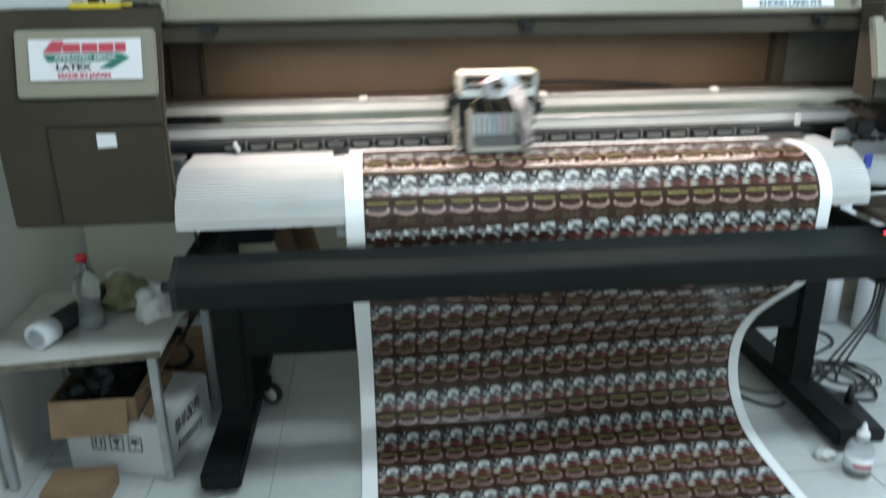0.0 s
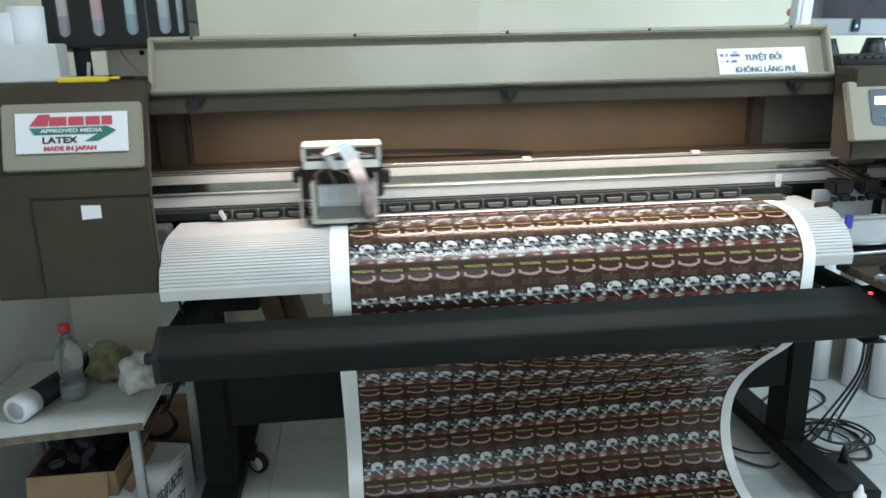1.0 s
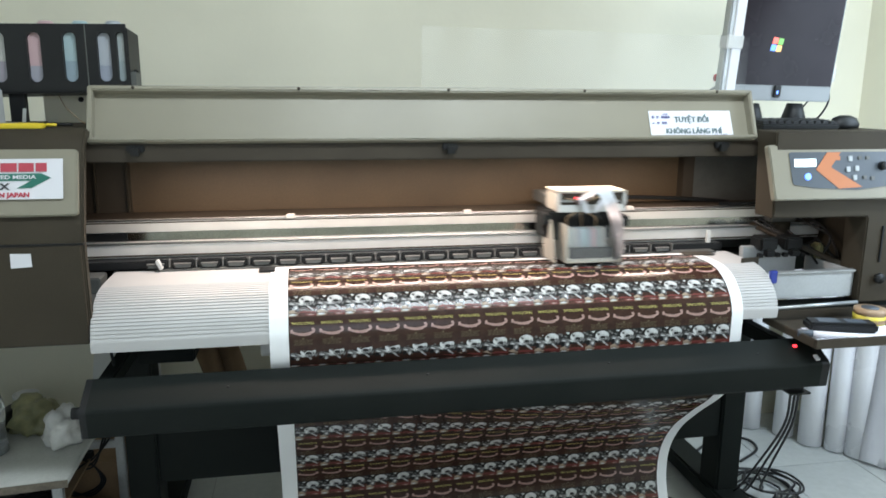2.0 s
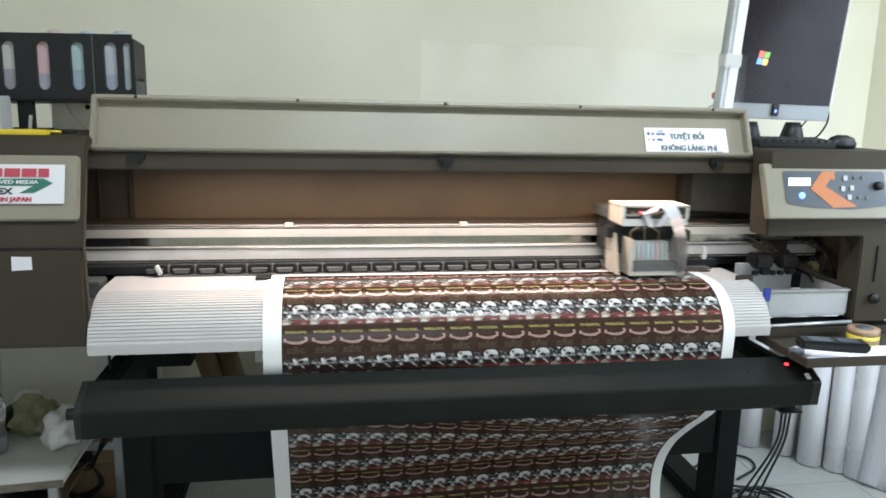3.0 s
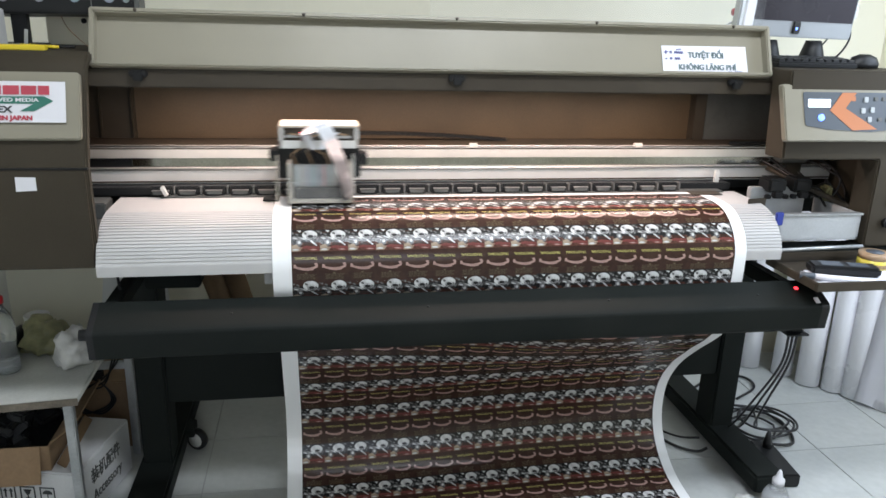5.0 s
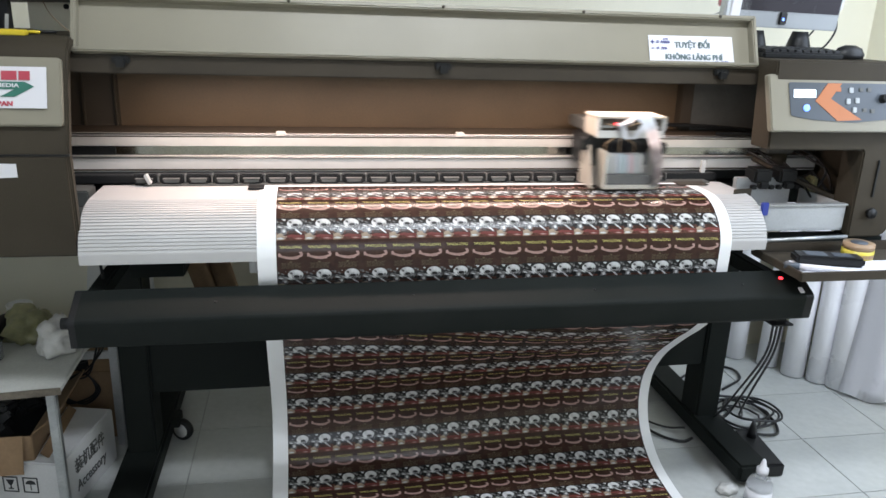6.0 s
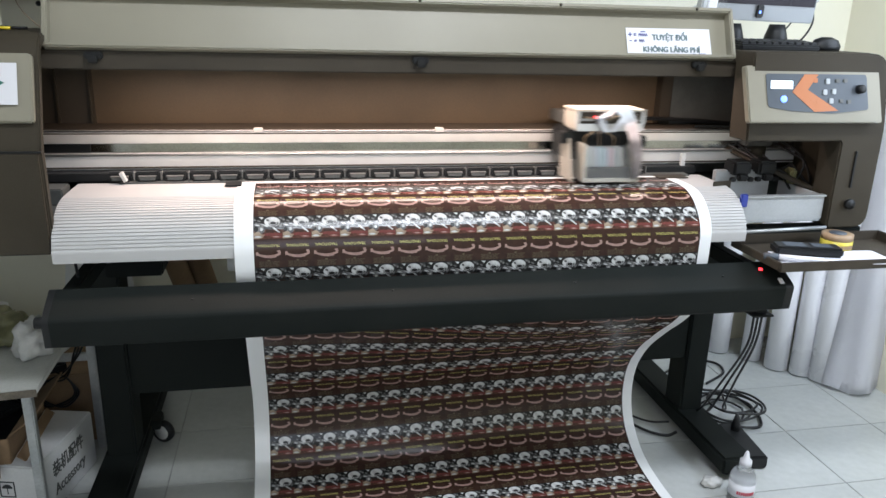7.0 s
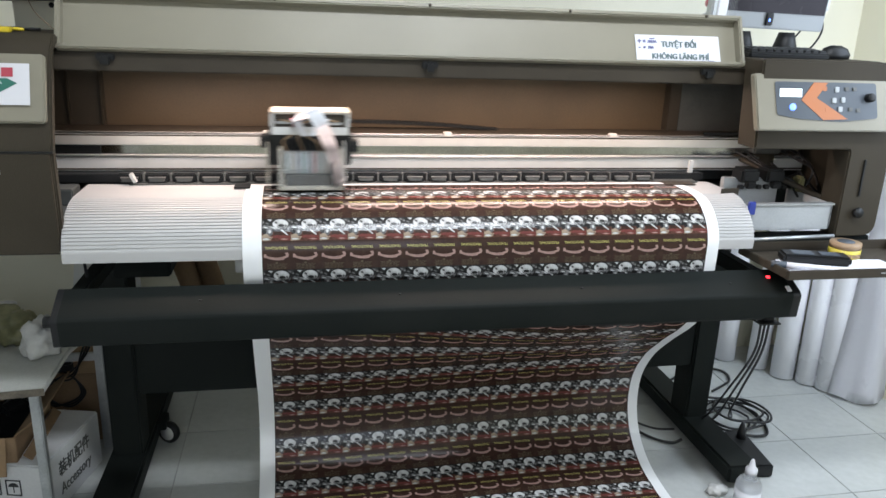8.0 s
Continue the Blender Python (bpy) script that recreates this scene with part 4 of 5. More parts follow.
# ---- on and round the printer ----
def tray_and_things():
    t = part("side_tray", add(box(1.700, 2.16, -0.155, 0.06, 0.768, 0.774, 0.001), box(1.700, 2.16, -0.160, -0.152, 0.766, 0.790, 0.002), box(1.698, 1.706, -0.155, 0.06, 0.768, 0.790, 0.002), box(1.70, 2.16, 0.055, 0.062, 0.768, 0.80, 0.002), box(2.153, 2.16, -0.155, 0.06, 0.768, 0.80, 0.002)), M_DARKBROWN, printer, "dark brown side tray")
    part("tray_arm", box(1.72, 2.10, 0.06, 0.12, 0.79, 0.812, 0.003), M_BLACK, t)
    pages = tagged(part("paper_sheets", moved(add(prism(rounded([(0, -0.06), (0.31, -0.06), (0.31, 0.05), (0, 0.05)], 0.004), 0, 0.003, "z", 0), moved(prism([(0.01, -0.055), (0.30, -0.055), (0.30, 0.055), (0.01, 0.055)], 0.0035, 0.005, "z", 0), pose(0, 0, 0, 0, 0, -2))), pose(1.735, -0.085, 0.7745, 0, 0, -3)), M_WHITE), "loose white paper sheets lying in the side tray", "paper")
    ph = tagged(part("handset", moved(box(-0.085, 0.085, -0.028, 0.028, 0, 0.024, 0.006), pose(1.838, -0.065, 0.780, 0, 0, -16)), M_BLACKP), "black handheld device lying on the paper sheets", "device")
    part("screen", moved(box(-0.06, -0.005, -0.020, 0.020, 0.0235, 0.0255, 0.001), pose(1.838, -0.065, 0.780, 0, 0, -16)), M_SLATE, ph)
    part("keys", moved(box(0.01, 0.06, -0.018, 0.018, 0.0235, 0.0255, 0.001), pose(1.838, -0.065, 0.780, 0, 0, -16)), M_SLATE, ph)
    pen = tagged(part("marker_pen", moved(rod((-0.05, 0, 0.008), (0.055, 0, 0.008), 0.008), pose(1.775, -0.125, 0.780, 0, 0, -24)), M_WHITE), "white marker pen with dark cap on the paper", "pen")
    part("cap", moved(rod((-0.085, 0, 0.008), (-0.05, 0, 0.008), 0.0088), pose(1.775, -0.125, 0.780, 0, 0, -24)), M_SLATE, pen)
    roll = tagged(part("tape_roll", lathe([(0.024, 0), (0.040, 0), (0.040, 0.028), (0.024, 0.028)], 1.965, -0.015, 0.7745, 28), M_TAPEY), "yellow printed roll of tape standing in the tray", "tape")
    part("tape_top", lathe([(0.022, 0), (0.0395, 0), (0.0395, 0.016), (0.022, 0.016)], 1.965, -0.015, 0.8025, 28), M_TAPEB, roll)
    part("tape_core", lathe([(0.022, 0), (0.022, 0.004)], 1.965, -0.015, 0.8165, 20), M_SLATE, roll)
    tb = bmesh.new()
    for k in range(7):
        a = radians(-128 + 11 * k)
        add(tb, moved(box(-0.003, 0.003, -0.0006, 0.0006, -0.005, 0.005, 0), pose(1.965 + 0.0407 * math.cos(a), -0.015 + 0.0407 * math.sin(a), 0.788, 0, 0, math.degrees(a) + 90)))
    part("tape_marking", tb, M_TAPEB, roll)


def monitor_group():
    Z = 1.285
    T = pose(1.895, 0.36, 1.358, 5, 1.0, 0)
    mon = tagged(new("monitor"), "silver desktop monitor with dark screen, propped on the printer", "monitor")
    B = lambda name, bm, m, l="": part(name, moved(bm, T), m, mon, l)
    B("casing", prism(rounded([(-0.163, 0.0), (0.163, 0.0), (0.163, 0.66), (-0.163, 0.66)], 0.008), 0.0, 0.035, "y", 0.003), M_SILVER)
    B("screen", prism([(-0.157, 0.046), (0.157, 0.046), (0.157, 0.652), (-0.157, 0.652)], -0.002, 0.001, "y", 0), M_SCREEN, "dark glass screen")
    B("webcam_badge", box(-0.032, -0.008, -0.008, 0.0, 0.010, 0.046, 0.003), M_BLACKP)
    B("badge_lamp", box(-0.024, -0.018, -0.0095, -0.007, 0.022, 0.030, 0.001), M_BLUELED)
    B("port_block", box(0.163, 0.173, 0.005, 0.03, 0.06, 0.10, 0.002), M_LIGHTGREY)
    # coloured four-pane mark that drifts over the screen
    flag = new("screen_mark", None)
    bm = bmesh.new()
    slots = []
    for k, (x, z) in enumerate(((-0.017, 0.002), (0.001, 0.0), (-0.021, -0.018), (-0.003, -0.020))):
        pts = [(x, z), (x + 0.016, z - 0.001), (x + 0.019, z + 0.016), (x + 0.003, z + 0.018)]
        f = bm.faces.new([bm.verts.new((p, -0.0035, q)) for p, q in pts])
        f.material_index = k
    me = bpy.data.meshes.new("screen_mark")
    bm.to_mesh(me)
    bm.free()
    for nm, c in (("red", (0.9, 0.12, 0.08)), ("green", (0.12, 0.35, 0.06)), ("blue", (0.12, 0.30, 0.95)), ("amber", (0.8, 0.45, 0.12))):
        me.materials.append(mat("screen_" + nm, c, 0.3, vary=0, bump=0, emit=1.0))
    bpy.data.objects.remove(flag)
    mark = new("screen_mark", me)
    mark.parent = mon
    # feet
    for x in (-0.07, 0.075):
        part("foot", add(lathe([(0.035, 0), (0.038, 0.012), (0.030, 0.04), (0.022, 0.066)], 1.885 + x, 0.385, Z, 16)), M_BLACKP, mon)
    # white tube lamp taped to the edge
    tube = tagged(new("white_strip_lamp"), "white plastic strip taped along the monitor edge", "lamp strip")
    part("strip_body", moved(box(-0.206, -0.157, -0.004, 0.03, 0.012, 0.68, 0.004), T), M_STEEL, tube)
    part("white_face", moved(box(-0.190, -0.160, -0.008, 0.002, 0.016, 0.66, 0.002), T), M_LABEL, tube)
    part("tape_wrap", moved(box(-0.208, -0.155, -0.010, 0.033, 0.145, 0.185, 0.003), T), M_LIGHTGREY, tube)
    film = bmesh.new()
    cols = [[film.verts.new((0.80 + 0.955 * k / 24, 0.335 + 0.012 * math.sin(k * 0.5), z)) for z in (1.2655, 1.40, 1.550 - 0.010 * k / 24)] for k in range(25)]
    for a, b in zip(cols, cols[1:]):
        for i in range(2):
            film.faces.new((a[i], b[i], b[i + 1], a[i + 1]))
    bmesh.ops.solidify(film, geom=film.faces[:], thickness=0.0008)
    fs = tagged(part("clear_plastic_sheet", smooth(film, 60), M_FILM), "clear plastic sheet standing behind the printer lid", "plastic sheet")
    fs.visible_shadow = False
    kb = tagged(part("keyboard", moved(box(-0.118, 0.118, -0.055, 0.055, 0.0, 0.018, 0.005), pose(1.838, 0.225, Z, 4, 0, -2)), M_BLACKP), "black keyboard lying on top of the printer", "keyboard")
    for r in range(4):
        for k in range(10):
            part("key", moved(box(-0.0095, 0.0095, -0.0095, 0.0095, 0, 0.006, 0.002), pose(1.838, 0.225, Z, 4, 0, -2) @ pose(-0.101 + k * 0.0225, -0.036 + r * 0.0235, 0.0178)), M_RUBBER, kb)
    ms = tagged(part("mouse", moved(lathe([(0.034, 0), (0.036, 0.012), (0.028, 0.028), (0.012, 0.036)], seg=20), pose(1.992, 0.20, Z) @ Matrix.Diagonal((1.25, 0.8, 1, 1))), M_BLACKP), "black computer mouse beside the keyboard", "mouse")
    tagged(part("monitor_cable", cable([(2.09, 0.42, 1.42), (2.11, 0.43, 1.36), (2.09, 0.44, 1.31), (2.06, 0.45, 1.29)], 0.003), M_RUBBER), "thin black cable hanging from the monitor", "cable")
    tagged(part("monitor_cable", cable([(2.04, 0.42, 1.37), (2.00, 0.42, 1.325), (1.95, 0.43, 1.30), (1.90, 0.44, 1.29)], 0.0025), M_RUBBER), "thin black cable hanging under the monitor", "cable")
    plug = tagged(part("red_plug", moved(lathe([(0.012, 0), (0.014, 0.02), (0.010, 0.045)], seg=14), pose(1.742, 0.40, 1.425, 0, -90, 0)), M_CAP), "red cable plug behind the strip lamp", "plug")
    tagged(part("grey_cable", cable([(1.745, 0.40, 1.40), (1.70, 0.41, 1.395), (1.675, 0.42, 1.36), (1.672, 0.43, 1.29)], 0.003), M_LIGHTGREY), "light grey cable behind the lid", "cable")
    return mark, T


def ink_station():
    T = pose(-0.125, 0.40, 1.455, -4, -1.0, 0)
    ink = tagged(new("ink_bottle_rack"), "black ink rack with slots showing tinted ink bottles", "ink rack")
    body = bmesh.new()
    W, E, H = 0.178, 0.167, 0.086
    xs, half = [-0.138, -0.054, 0.030, 0.112, 0.1525], [0.016, 0.016, 0.016, 0.016, 0.009]
    edges = [-W]
    for x, h in zip(xs, half):
        edges += [x - h, x + h]
    edges.append(E)
    for k in range(0, len(edges), 2):
        add(body, box(edges[k], edges[k + 1], 0, 0.012, -H, H, 0))
    for x, h in zip(xs, half):
        add(body, box(x - h, x + h, 0, 0.012, 0.066, H, 0), box(x - h, x + h, 0, 0.012, -H, -0.058, 0))
    part("front_plate", moved(body, T), M_BLACKP, ink)
    part("joint_strip", moved(box(0.068, 0.0705, -0.0015, 0.0, -H, H - 0.002, 0), T), M_SMOKE, ink)
    part("side_plate", moved(box(E, E + 0.005, 0.0, 0.13, -H, H - 0.01, 0.001), T), M_BLACKP, ink)
    part("side_plate", moved(box(-W - 0.006, -W, 0.0, 0.13, -H, H, 0.001), T), M_BLACKP, ink)
    part("side_block", moved(box(E + 0.005, E + 0.018, 0.0, 0.06, -H, -0.034, 0.001), T), M_SMOKE, ink)
    part("bottom_plate", moved(box(-W, E, 0.0, 0.13, -H, -H + 0.006, 0.001), T), M_BLACKP, ink)
    for k, (x, h) in enumerate(zip(xs, half)):
        part("ink_bottle", moved(box(x - h - 0.002, x + h + 0.002, 0.0125, 0.11, -0.005 - 0.012 * (k % 2), 0.080, 0.001), T), M_INKS[k], ink, "pale tinted plastic ink bottle")
        part("ink_fill", moved(box(x - h - 0.0018, x + h + 0.0018, 0.0125, 0.1095, -0.078, -0.005 - 0.012 * (k % 2), 0.001), T), M_INKD[k], ink)
        if k in (1, 2, 3):
            part("bottle_cap", moved(lathe([(0.021, 0.08), (0.021, 0.096), (0.016, 0.102)], seg=18), T @ pose(x + 0.012, 0.07, 0)), M_INKS[k], ink)
        # rounded slot ends
        for zz, sg in ((0.066 - h, 1), (h - 0.058, -1)):
            pts = [(x - h, zz + sg * h), (x - h, zz)] + [(x - h * math.cos(a), zz + sg * h * math.sin(a)) for a in [math.pi * i / 8 for i in range(1, 8)]] + [(x + h, zz), (x + h, zz + sg * h)]
            part("slot_end", moved(prism(pts, 0.0005, 0.0115, "y", 0), T), M_BLACKP, ink)
    part("post", box(-0.252, -0.215, 0.405, 0.43, 1.29, 1.375, 0.002), M_BLACKP, ink)
    part("base", box(-0.29, -0.18, 0.39, 0.46, 1.29, 1.296, 0.002), M_BLACKP, ink)
    part("post", box(0.03, 0.058, 0.44, 0.47, 1.262, 1.43, 0.002), M_BLACKP, ink)
    plate = tagged(part("white_wall_panel", box(-0.20, 0.02, 0.50, 0.512, 1.29, 1.385, 0.002), M_WALL), "cream painted panel with a dark hole behind the rack", "panel")
    part("hole", on_front(lathe([(0.007, -0.002), (0.007, 0.002)], seg=14), -0.105, 0.4995, 1.352), M_BLACKP, plate)
    tagged(part("thin_wire", cable([(-0.155, 0.47, 1.372), (-0.13, 0.44, 1.335), (-0.09, 0.40, 1.305), (-0.07, 0.38, 1.293)], 0.0012), M_TAPEB), "thin reddish wire below the ink rack", "wire")
    tagged(part("thin_wire", cable([(-0.075, 0.47, 1.37), (-0.06, 0.45, 1.34), (-0.045, 0.43, 1.31), (-0.03, 0.42, 1.293)], 0.0014), M_RUBBER), "thin black wire below the ink rack", "wire")
    bx = tagged(part("small_white_box", moved(box(-0.085, 0.085, -0.06, 0.06, 0, 0.088, 0.003), pose(-0.318, 0.27, 1.2905, 0, 0, 8)), M_CARTON), "small white cardboard box on the printer", "box")
    part("lid_line", moved(box(-0.0855, 0.0855, -0.0605, 0.0605, 0.070, 0.0715, 0), pose(-0.318, 0.27, 1.2905, 0, 0, 8)), M_LIGHTGREY, bx)
    for x, h in ((-0.395, 0.165), (-0.350, 0.18)):
        r = tagged(part("paper_roll", add(lathe([(0.028, 0), (0.045, 0), (0.045, h), (0.028, h)], x, 0.40, 1.2905, 24)), M_WHITE), "upright white paper roll on the printer", "roll")
    ru = tagged(part("yellow_ruler", moved(box(-0.055, 0.055, -0.012, 0.012, 0, 0.012, 0.002), pose(-0.155, 0.165, 1.2905, 0, 0, 1)), M_YELLOW), "yellow plastic tool lying on the printer edge", "tool")
    for k, (x, y, a, m) in enumerate(((-0.175, 0.205, 25, M_STEEL), (-0.13, 0.20, -12, M_YELLOW), (-0.10, 0.20, 14, M_BLACKP))):
        tagged(part("small_tool", moved(add(rod((-0.04, 0, 0.007), (0.01, 0, 0.007), 0.005, 8), rod((0.01, 0, 0.007), (0.05, 0, 0.007), 0.0035, 8)), pose(x, y, 1.2905, 0, 0, a)), m), "small hand tool lying on the printer", "tool")
    tagged(part("upright_blade", moved(box(-0.004, 0.004, -0.001, 0.001, 0, 0.045, 0.0005), pose(-0.165, 0.23, 1.2895, 0, 8, 0)), M_STEEL), "thin steel blade standing among the tools", "tool")


tray_and_things()
MARK, MON = monitor_group()
ink_station()


# ---- the small table and what is on and under it ----
def table():
    t = tagged(new("small_table"), "low white laminate table with grey metal legs", "table")
    part("tabletop", prism([(-0.61, 0.110), (-0.128, 0.155), (-0.130, 0.40), (-0.088, 0.575), (-0.088, 0.62), (-0.61, 0.62)], 0.402, 0.420, "z", 0.003), M_TABLE, t)
    part("edge_strip", prism([(-0.612, 0.106), (-0.126, 0.151), (-0.128, 0.1545), (-0.611, 0.1095)], 0.400, 0.4195, "z", 0), M_EDGE, t)
    for x, y in ((-0.585, 0.175), (-0.158, 0.175), (-0.585, 0.57), (-0.100, 0.56)):
        part("leg", box(x - 0.012, x + 0.012, y - 0.012, y + 0.012, 0, 0.402, 0.003), M_STEEL, t)
    part("rail", box(-0.573, -0.112, 0.565, 0.58, 0.30, 0.325, 0.002), M_STEEL, t)
    b = tagged(part("plastic_bottle", lathe([(0.030, 0), (0.035, 0.006), (0.034, 0.045), (0.029, 0.07), (0.034, 0.10), (0.035, 0.135), (0.027, 0.165), (0.013, 0.19), (0.012, 0.202)], -0.358, 0.335, 0.4205, 24), M_CLEAR), "clear plastic soda bottle with red cap, nearly empty", "bottle")
    b.visible_shadow = False
    part("cap", lathe([(0.0155, 0), (0.0155, 0.016), (0.013, 0.019)], -0.358, 0.335, 0.6215, 18), M_CAP, b, "red screw cap")
    part("liquid", lathe([(0.028, 0.003), (0.032, 0.008), (0.031, 0.035)], -0.358, 0.335, 0.4205, 20), M_MILKY, b)

    def crumple(name, x, y, r, h, m, label, seed):
        bm = bmesh.new()
        bmesh.ops.create_icosphere(bm, subdivisions=4, radius=1)
        for v in bm.verts:
            n = noise.noise(v.co * 1.7 + Vector((seed, 0, 0))) * 0.45 + abs(noise.noise(v.co * 4.1 + Vector((0, seed, 0)))) * 0.30
            v.co *= 1 + n
            v.co = Vector((v.co.x * r, v.co.y * r, max(0, v.co.z * h * 0.55 + h * 0.42)))
        return tagged(part(name, moved(smooth(bm, 25), pose(x, y, 0.4205)), m), label, "bag")
    crumple("plastic_bag", -0.200, 0.375, 0.050, 0.10, M_BAG, "crumpled white plastic bag on the table", 3)
    crumple("yellow_bag", -0.300, 0.475, 0.062, 0.100, M_YELLOWBAG, "crumpled yellowish plastic bag of bits", 9)
    cup = tagged(part("white_cup", moved(lathe([(0.028, 0), (0.036, 0.08), (0.034, 0.08), (0.026, 0.004)], seg=20), pose(-0.345, 0.55, 0.4205, 0, 0, 0)), M_BAG), "white plastic cup behind the bags", "cup")
    tb = tagged(part("dark_roll", add(rod((-0.440, 0.250, 0.4545), (-0.365, 0.51, 0.4545), 0.033, 24)), M_BLACKP), "roll of dark film on a white core", "roll")
    core = bmesh.new()
    add(core, lathe([(0.025, 0), (0.036, 0), (0.036, 0.060), (0.025, 0.060), (0.025, 0.0)], seg=24))
    a, d = Vector((-0.455, 0.196, 0.4570)), Vector((0.07, 0.235, 0)).normalized()
    part("core", moved(core, Matrix.Translation(a) @ d.to_track_quat("Z", "Y").to_matrix().to_4x4()), M_WHITE, tb, "white card core")
    tagged(part("hanging_cable", cable([(-0.055, 0.30, 0.83), (-0.03, 0.24, 0.795), (0.0, 0.16, 0.755), (0.02, 0.10, 0.735)], 0.0035), M_RUBBER), "thin black cable under the printer's end cover", "cable")
    # cartons below
    CT = pose(-0.165, 0.182, 0, 0, 0, -13)
    wb = tagged(part("accessory_carton", moved(box(-0.300, 0.0, 0.0, 0.30, 0.0, 0.175, 0.004), CT), M_CARTON), "white accessory carton with printed signs on the floor", "carton")
    for k in range(3):
        x = -0.200 + 0.056 * k
        fr = bmesh.new()
        for u0, u1, v0, v1 in ((-0.021, 0.021, 0.021, 0.024), (-0.021, 0.021, -0.024, -0.021), (-0.021, -0.018, -0.024, 0.024), (0.018, 0.021, -0.024, 0.024)):
            add(fr, bar(u0, u1, v0, v1))
        if k == 0:
            for dx in (-0.008, 0.008):
                add(fr, bar(dx - 0.002, dx + 0.002, -0.014, 0.006), flat([(dx - 0.006, 0.005), (dx + 0.006, 0.005), (dx, 0.015)]))
        elif k == 1:
            add(fr, flat([(-0.011, 0.014), (0.011, 0.014), (0.005, 0.0), (0.002, -0.002), (-0.002, -0.002), (-0.005, 0.0)]), bar(-0.0015, 0.0015, -0.012, 0), bar(-0.007, 0.007, -0.015, -0.012))
        else:
            add(fr, flat([(-0.014, 0.003)] + [(-0.014 * math.cos(a), 0.003 + 0.012 * math.sin(a)) for a in [math.pi * i / 8 for i in range(1, 8)]] + [(0.014, 0.003)]), bar(-0.001, 0.001, -0.015, 0.004))
        part("carton_sign", moved(on_front(fr, x, -0.0015, 0.105), CT), M_INKBLACK, wb)
    side = lambda bm, y, z: moved(bm, CT @ pose(0.0015, y, z, 90, 0, 90))
    part("carton_lettering", side(words("装机配件", 0.050, 0.165, bold=0.0004), 0.150, 0.116), M_SMOKE, wb)
    part("carton_lettering", side(words("Accessory", 0.046, 0.165, bold=0.0004), 0.150, 0.056), M_SMOKE, wb)
    cb = tagged(new("open_cardboard_box"), "open brown cardboard box full of dark odds and ends", "box")
    x0, x1, y0, y1, z0, z1 = -0.470, -0.235, 0.21, 0.50, 0.1755, 0.250
    part("wall", box(x0, x1, y0, y0 + 0.005, z0, z1, 0.001), M_CARD, cb)
    part("wall", box(x0, x1, y1 - 0.005, y1, z0, z1, 0.001), M_CARD, cb)
    part("wall", box(x0, x0 + 0.005, y0 + 0.005, y1 - 0.005, z0, z1, 0.001), M_CARD, cb)
    part("wall", box(x1 - 0.005, x1, y0 + 0.005, y1 - 0.005, z0, z1, 0.001), M_CARD, cb)
    part("base", box(x0 + 0.005, x1 - 0.005, y0 + 0.005, y1 - 0.005, z0, z0 + 0.005, 0), M_CARD, cb)
    part("flap", moved(box(x0 + 0.005, x1 - 0.02, -0.004, 0, -0.105, 0.0, 0.001), pose(0, y0 - 0.002, z1 + 0.004, -14)), M_CARD, cb, "front flap folded down")
    part("flap", moved(box(0, 0.09, y0 + 0.01, y1 - 0.02, 0, 0.004, 0.001), pose(x1, 0, z1, 0, -38, 0)), M_CARD, cb)
    part("flap", moved(box(0, 0.06, y0 + 0.01, y1 - 0.02, 0, 0.004, 0.001), pose(x1 + 0.01, 0, z1 - 0.06, 0, 40, 0)), M_CARD, cb)
    clump = bmesh.new()
    random.seed(5)
    for k in range(40):
        x, y, z = random.uniform(x0 + 0.04, x1 - 0.04), random.uniform(y0 + 0.04, y1 - 0.04), random.uniform(z1 - 0.04, z1 + 0.085)
        add(clump, moved(box(-0.03, 0.03, -0.02, 0.02, -0.012, 0.012, 0.006), pose(x, y, z, random.uniform(-40, 40), random.uniform(-40, 40), random.uniform(0, 180))))
    add(clump, box(x0 + 0.01, x1 - 0.01, y0 + 0.01, y1 - 0.01, z0 + 0.006, z1 - 0.03, 0.01))
    tagged(part("dark_scrap_pile", clump, M_BLACKP), "pile of dark scraps filling the cardboard box", "scraps", kind="stuff")
    c2 = tagged(part("brown_carton", box(-0.330, -0.118, 0.60, 0.86, 0.0, 0.240, 0.004), M_CARD), "brown cardboard carton on the floor behind the table", "carton")
    c3 = tagged(part("low_brown_carton", add(box(-0.47, -0.30, 0.06, 0.175, 0.0, 0.06, 0.003)), M_CARD), "low brown carton on the floor", "carton")
    for k in range(3):
        tagged(part("looped_cable", cable([(-0.085 - 0.010 * k, 0.50, 0.44), (-0.125 - 0.008 * k, 0.53, 0.345), (-0.185, 0.56, 0.270 - 0.012 * k), (-0.250 - 0.010 * k, 0.580, 0.225), (-0.262, 0.585, 0.165 - 0.010 * k), (-0.205, 0.588, 0.135 + 0.008 * k), (-0.160 - 0.006 * k, 0.588, 0.180), (-0.185, 0.592, 0.225), (-0.230, 0.62, 0.2450)], 0.0030), M_RUBBER), "black cable looped over the brown carton", "cable")
    tagged(part("black_plug_block", moved(box(-0.035, 0.035, -0.02, 0.02, 0, 0.03, 0.006), pose(-0.235, 0.630, 0.2405, 0, 0, 20)), M_BLACKP), "black plug block lying on the brown carton", "plug")
    tagged(part("white_strip", box(-0.082, -0.070, 0.57, 0.585, 0.0, 0.62, 0.002), M_LABEL), "narrow white strip standing beside the table leg", "strip")
    tagged(part("leaning_board", moved(box(-0.06, 0.06, -0.008, 0.008, 0.0, 0.78, 0.003), pose(-0.255, 0.94, 0.004, -5, 6, 0)), M_WALLR), "pale board leaning on the wall behind the table", "board")
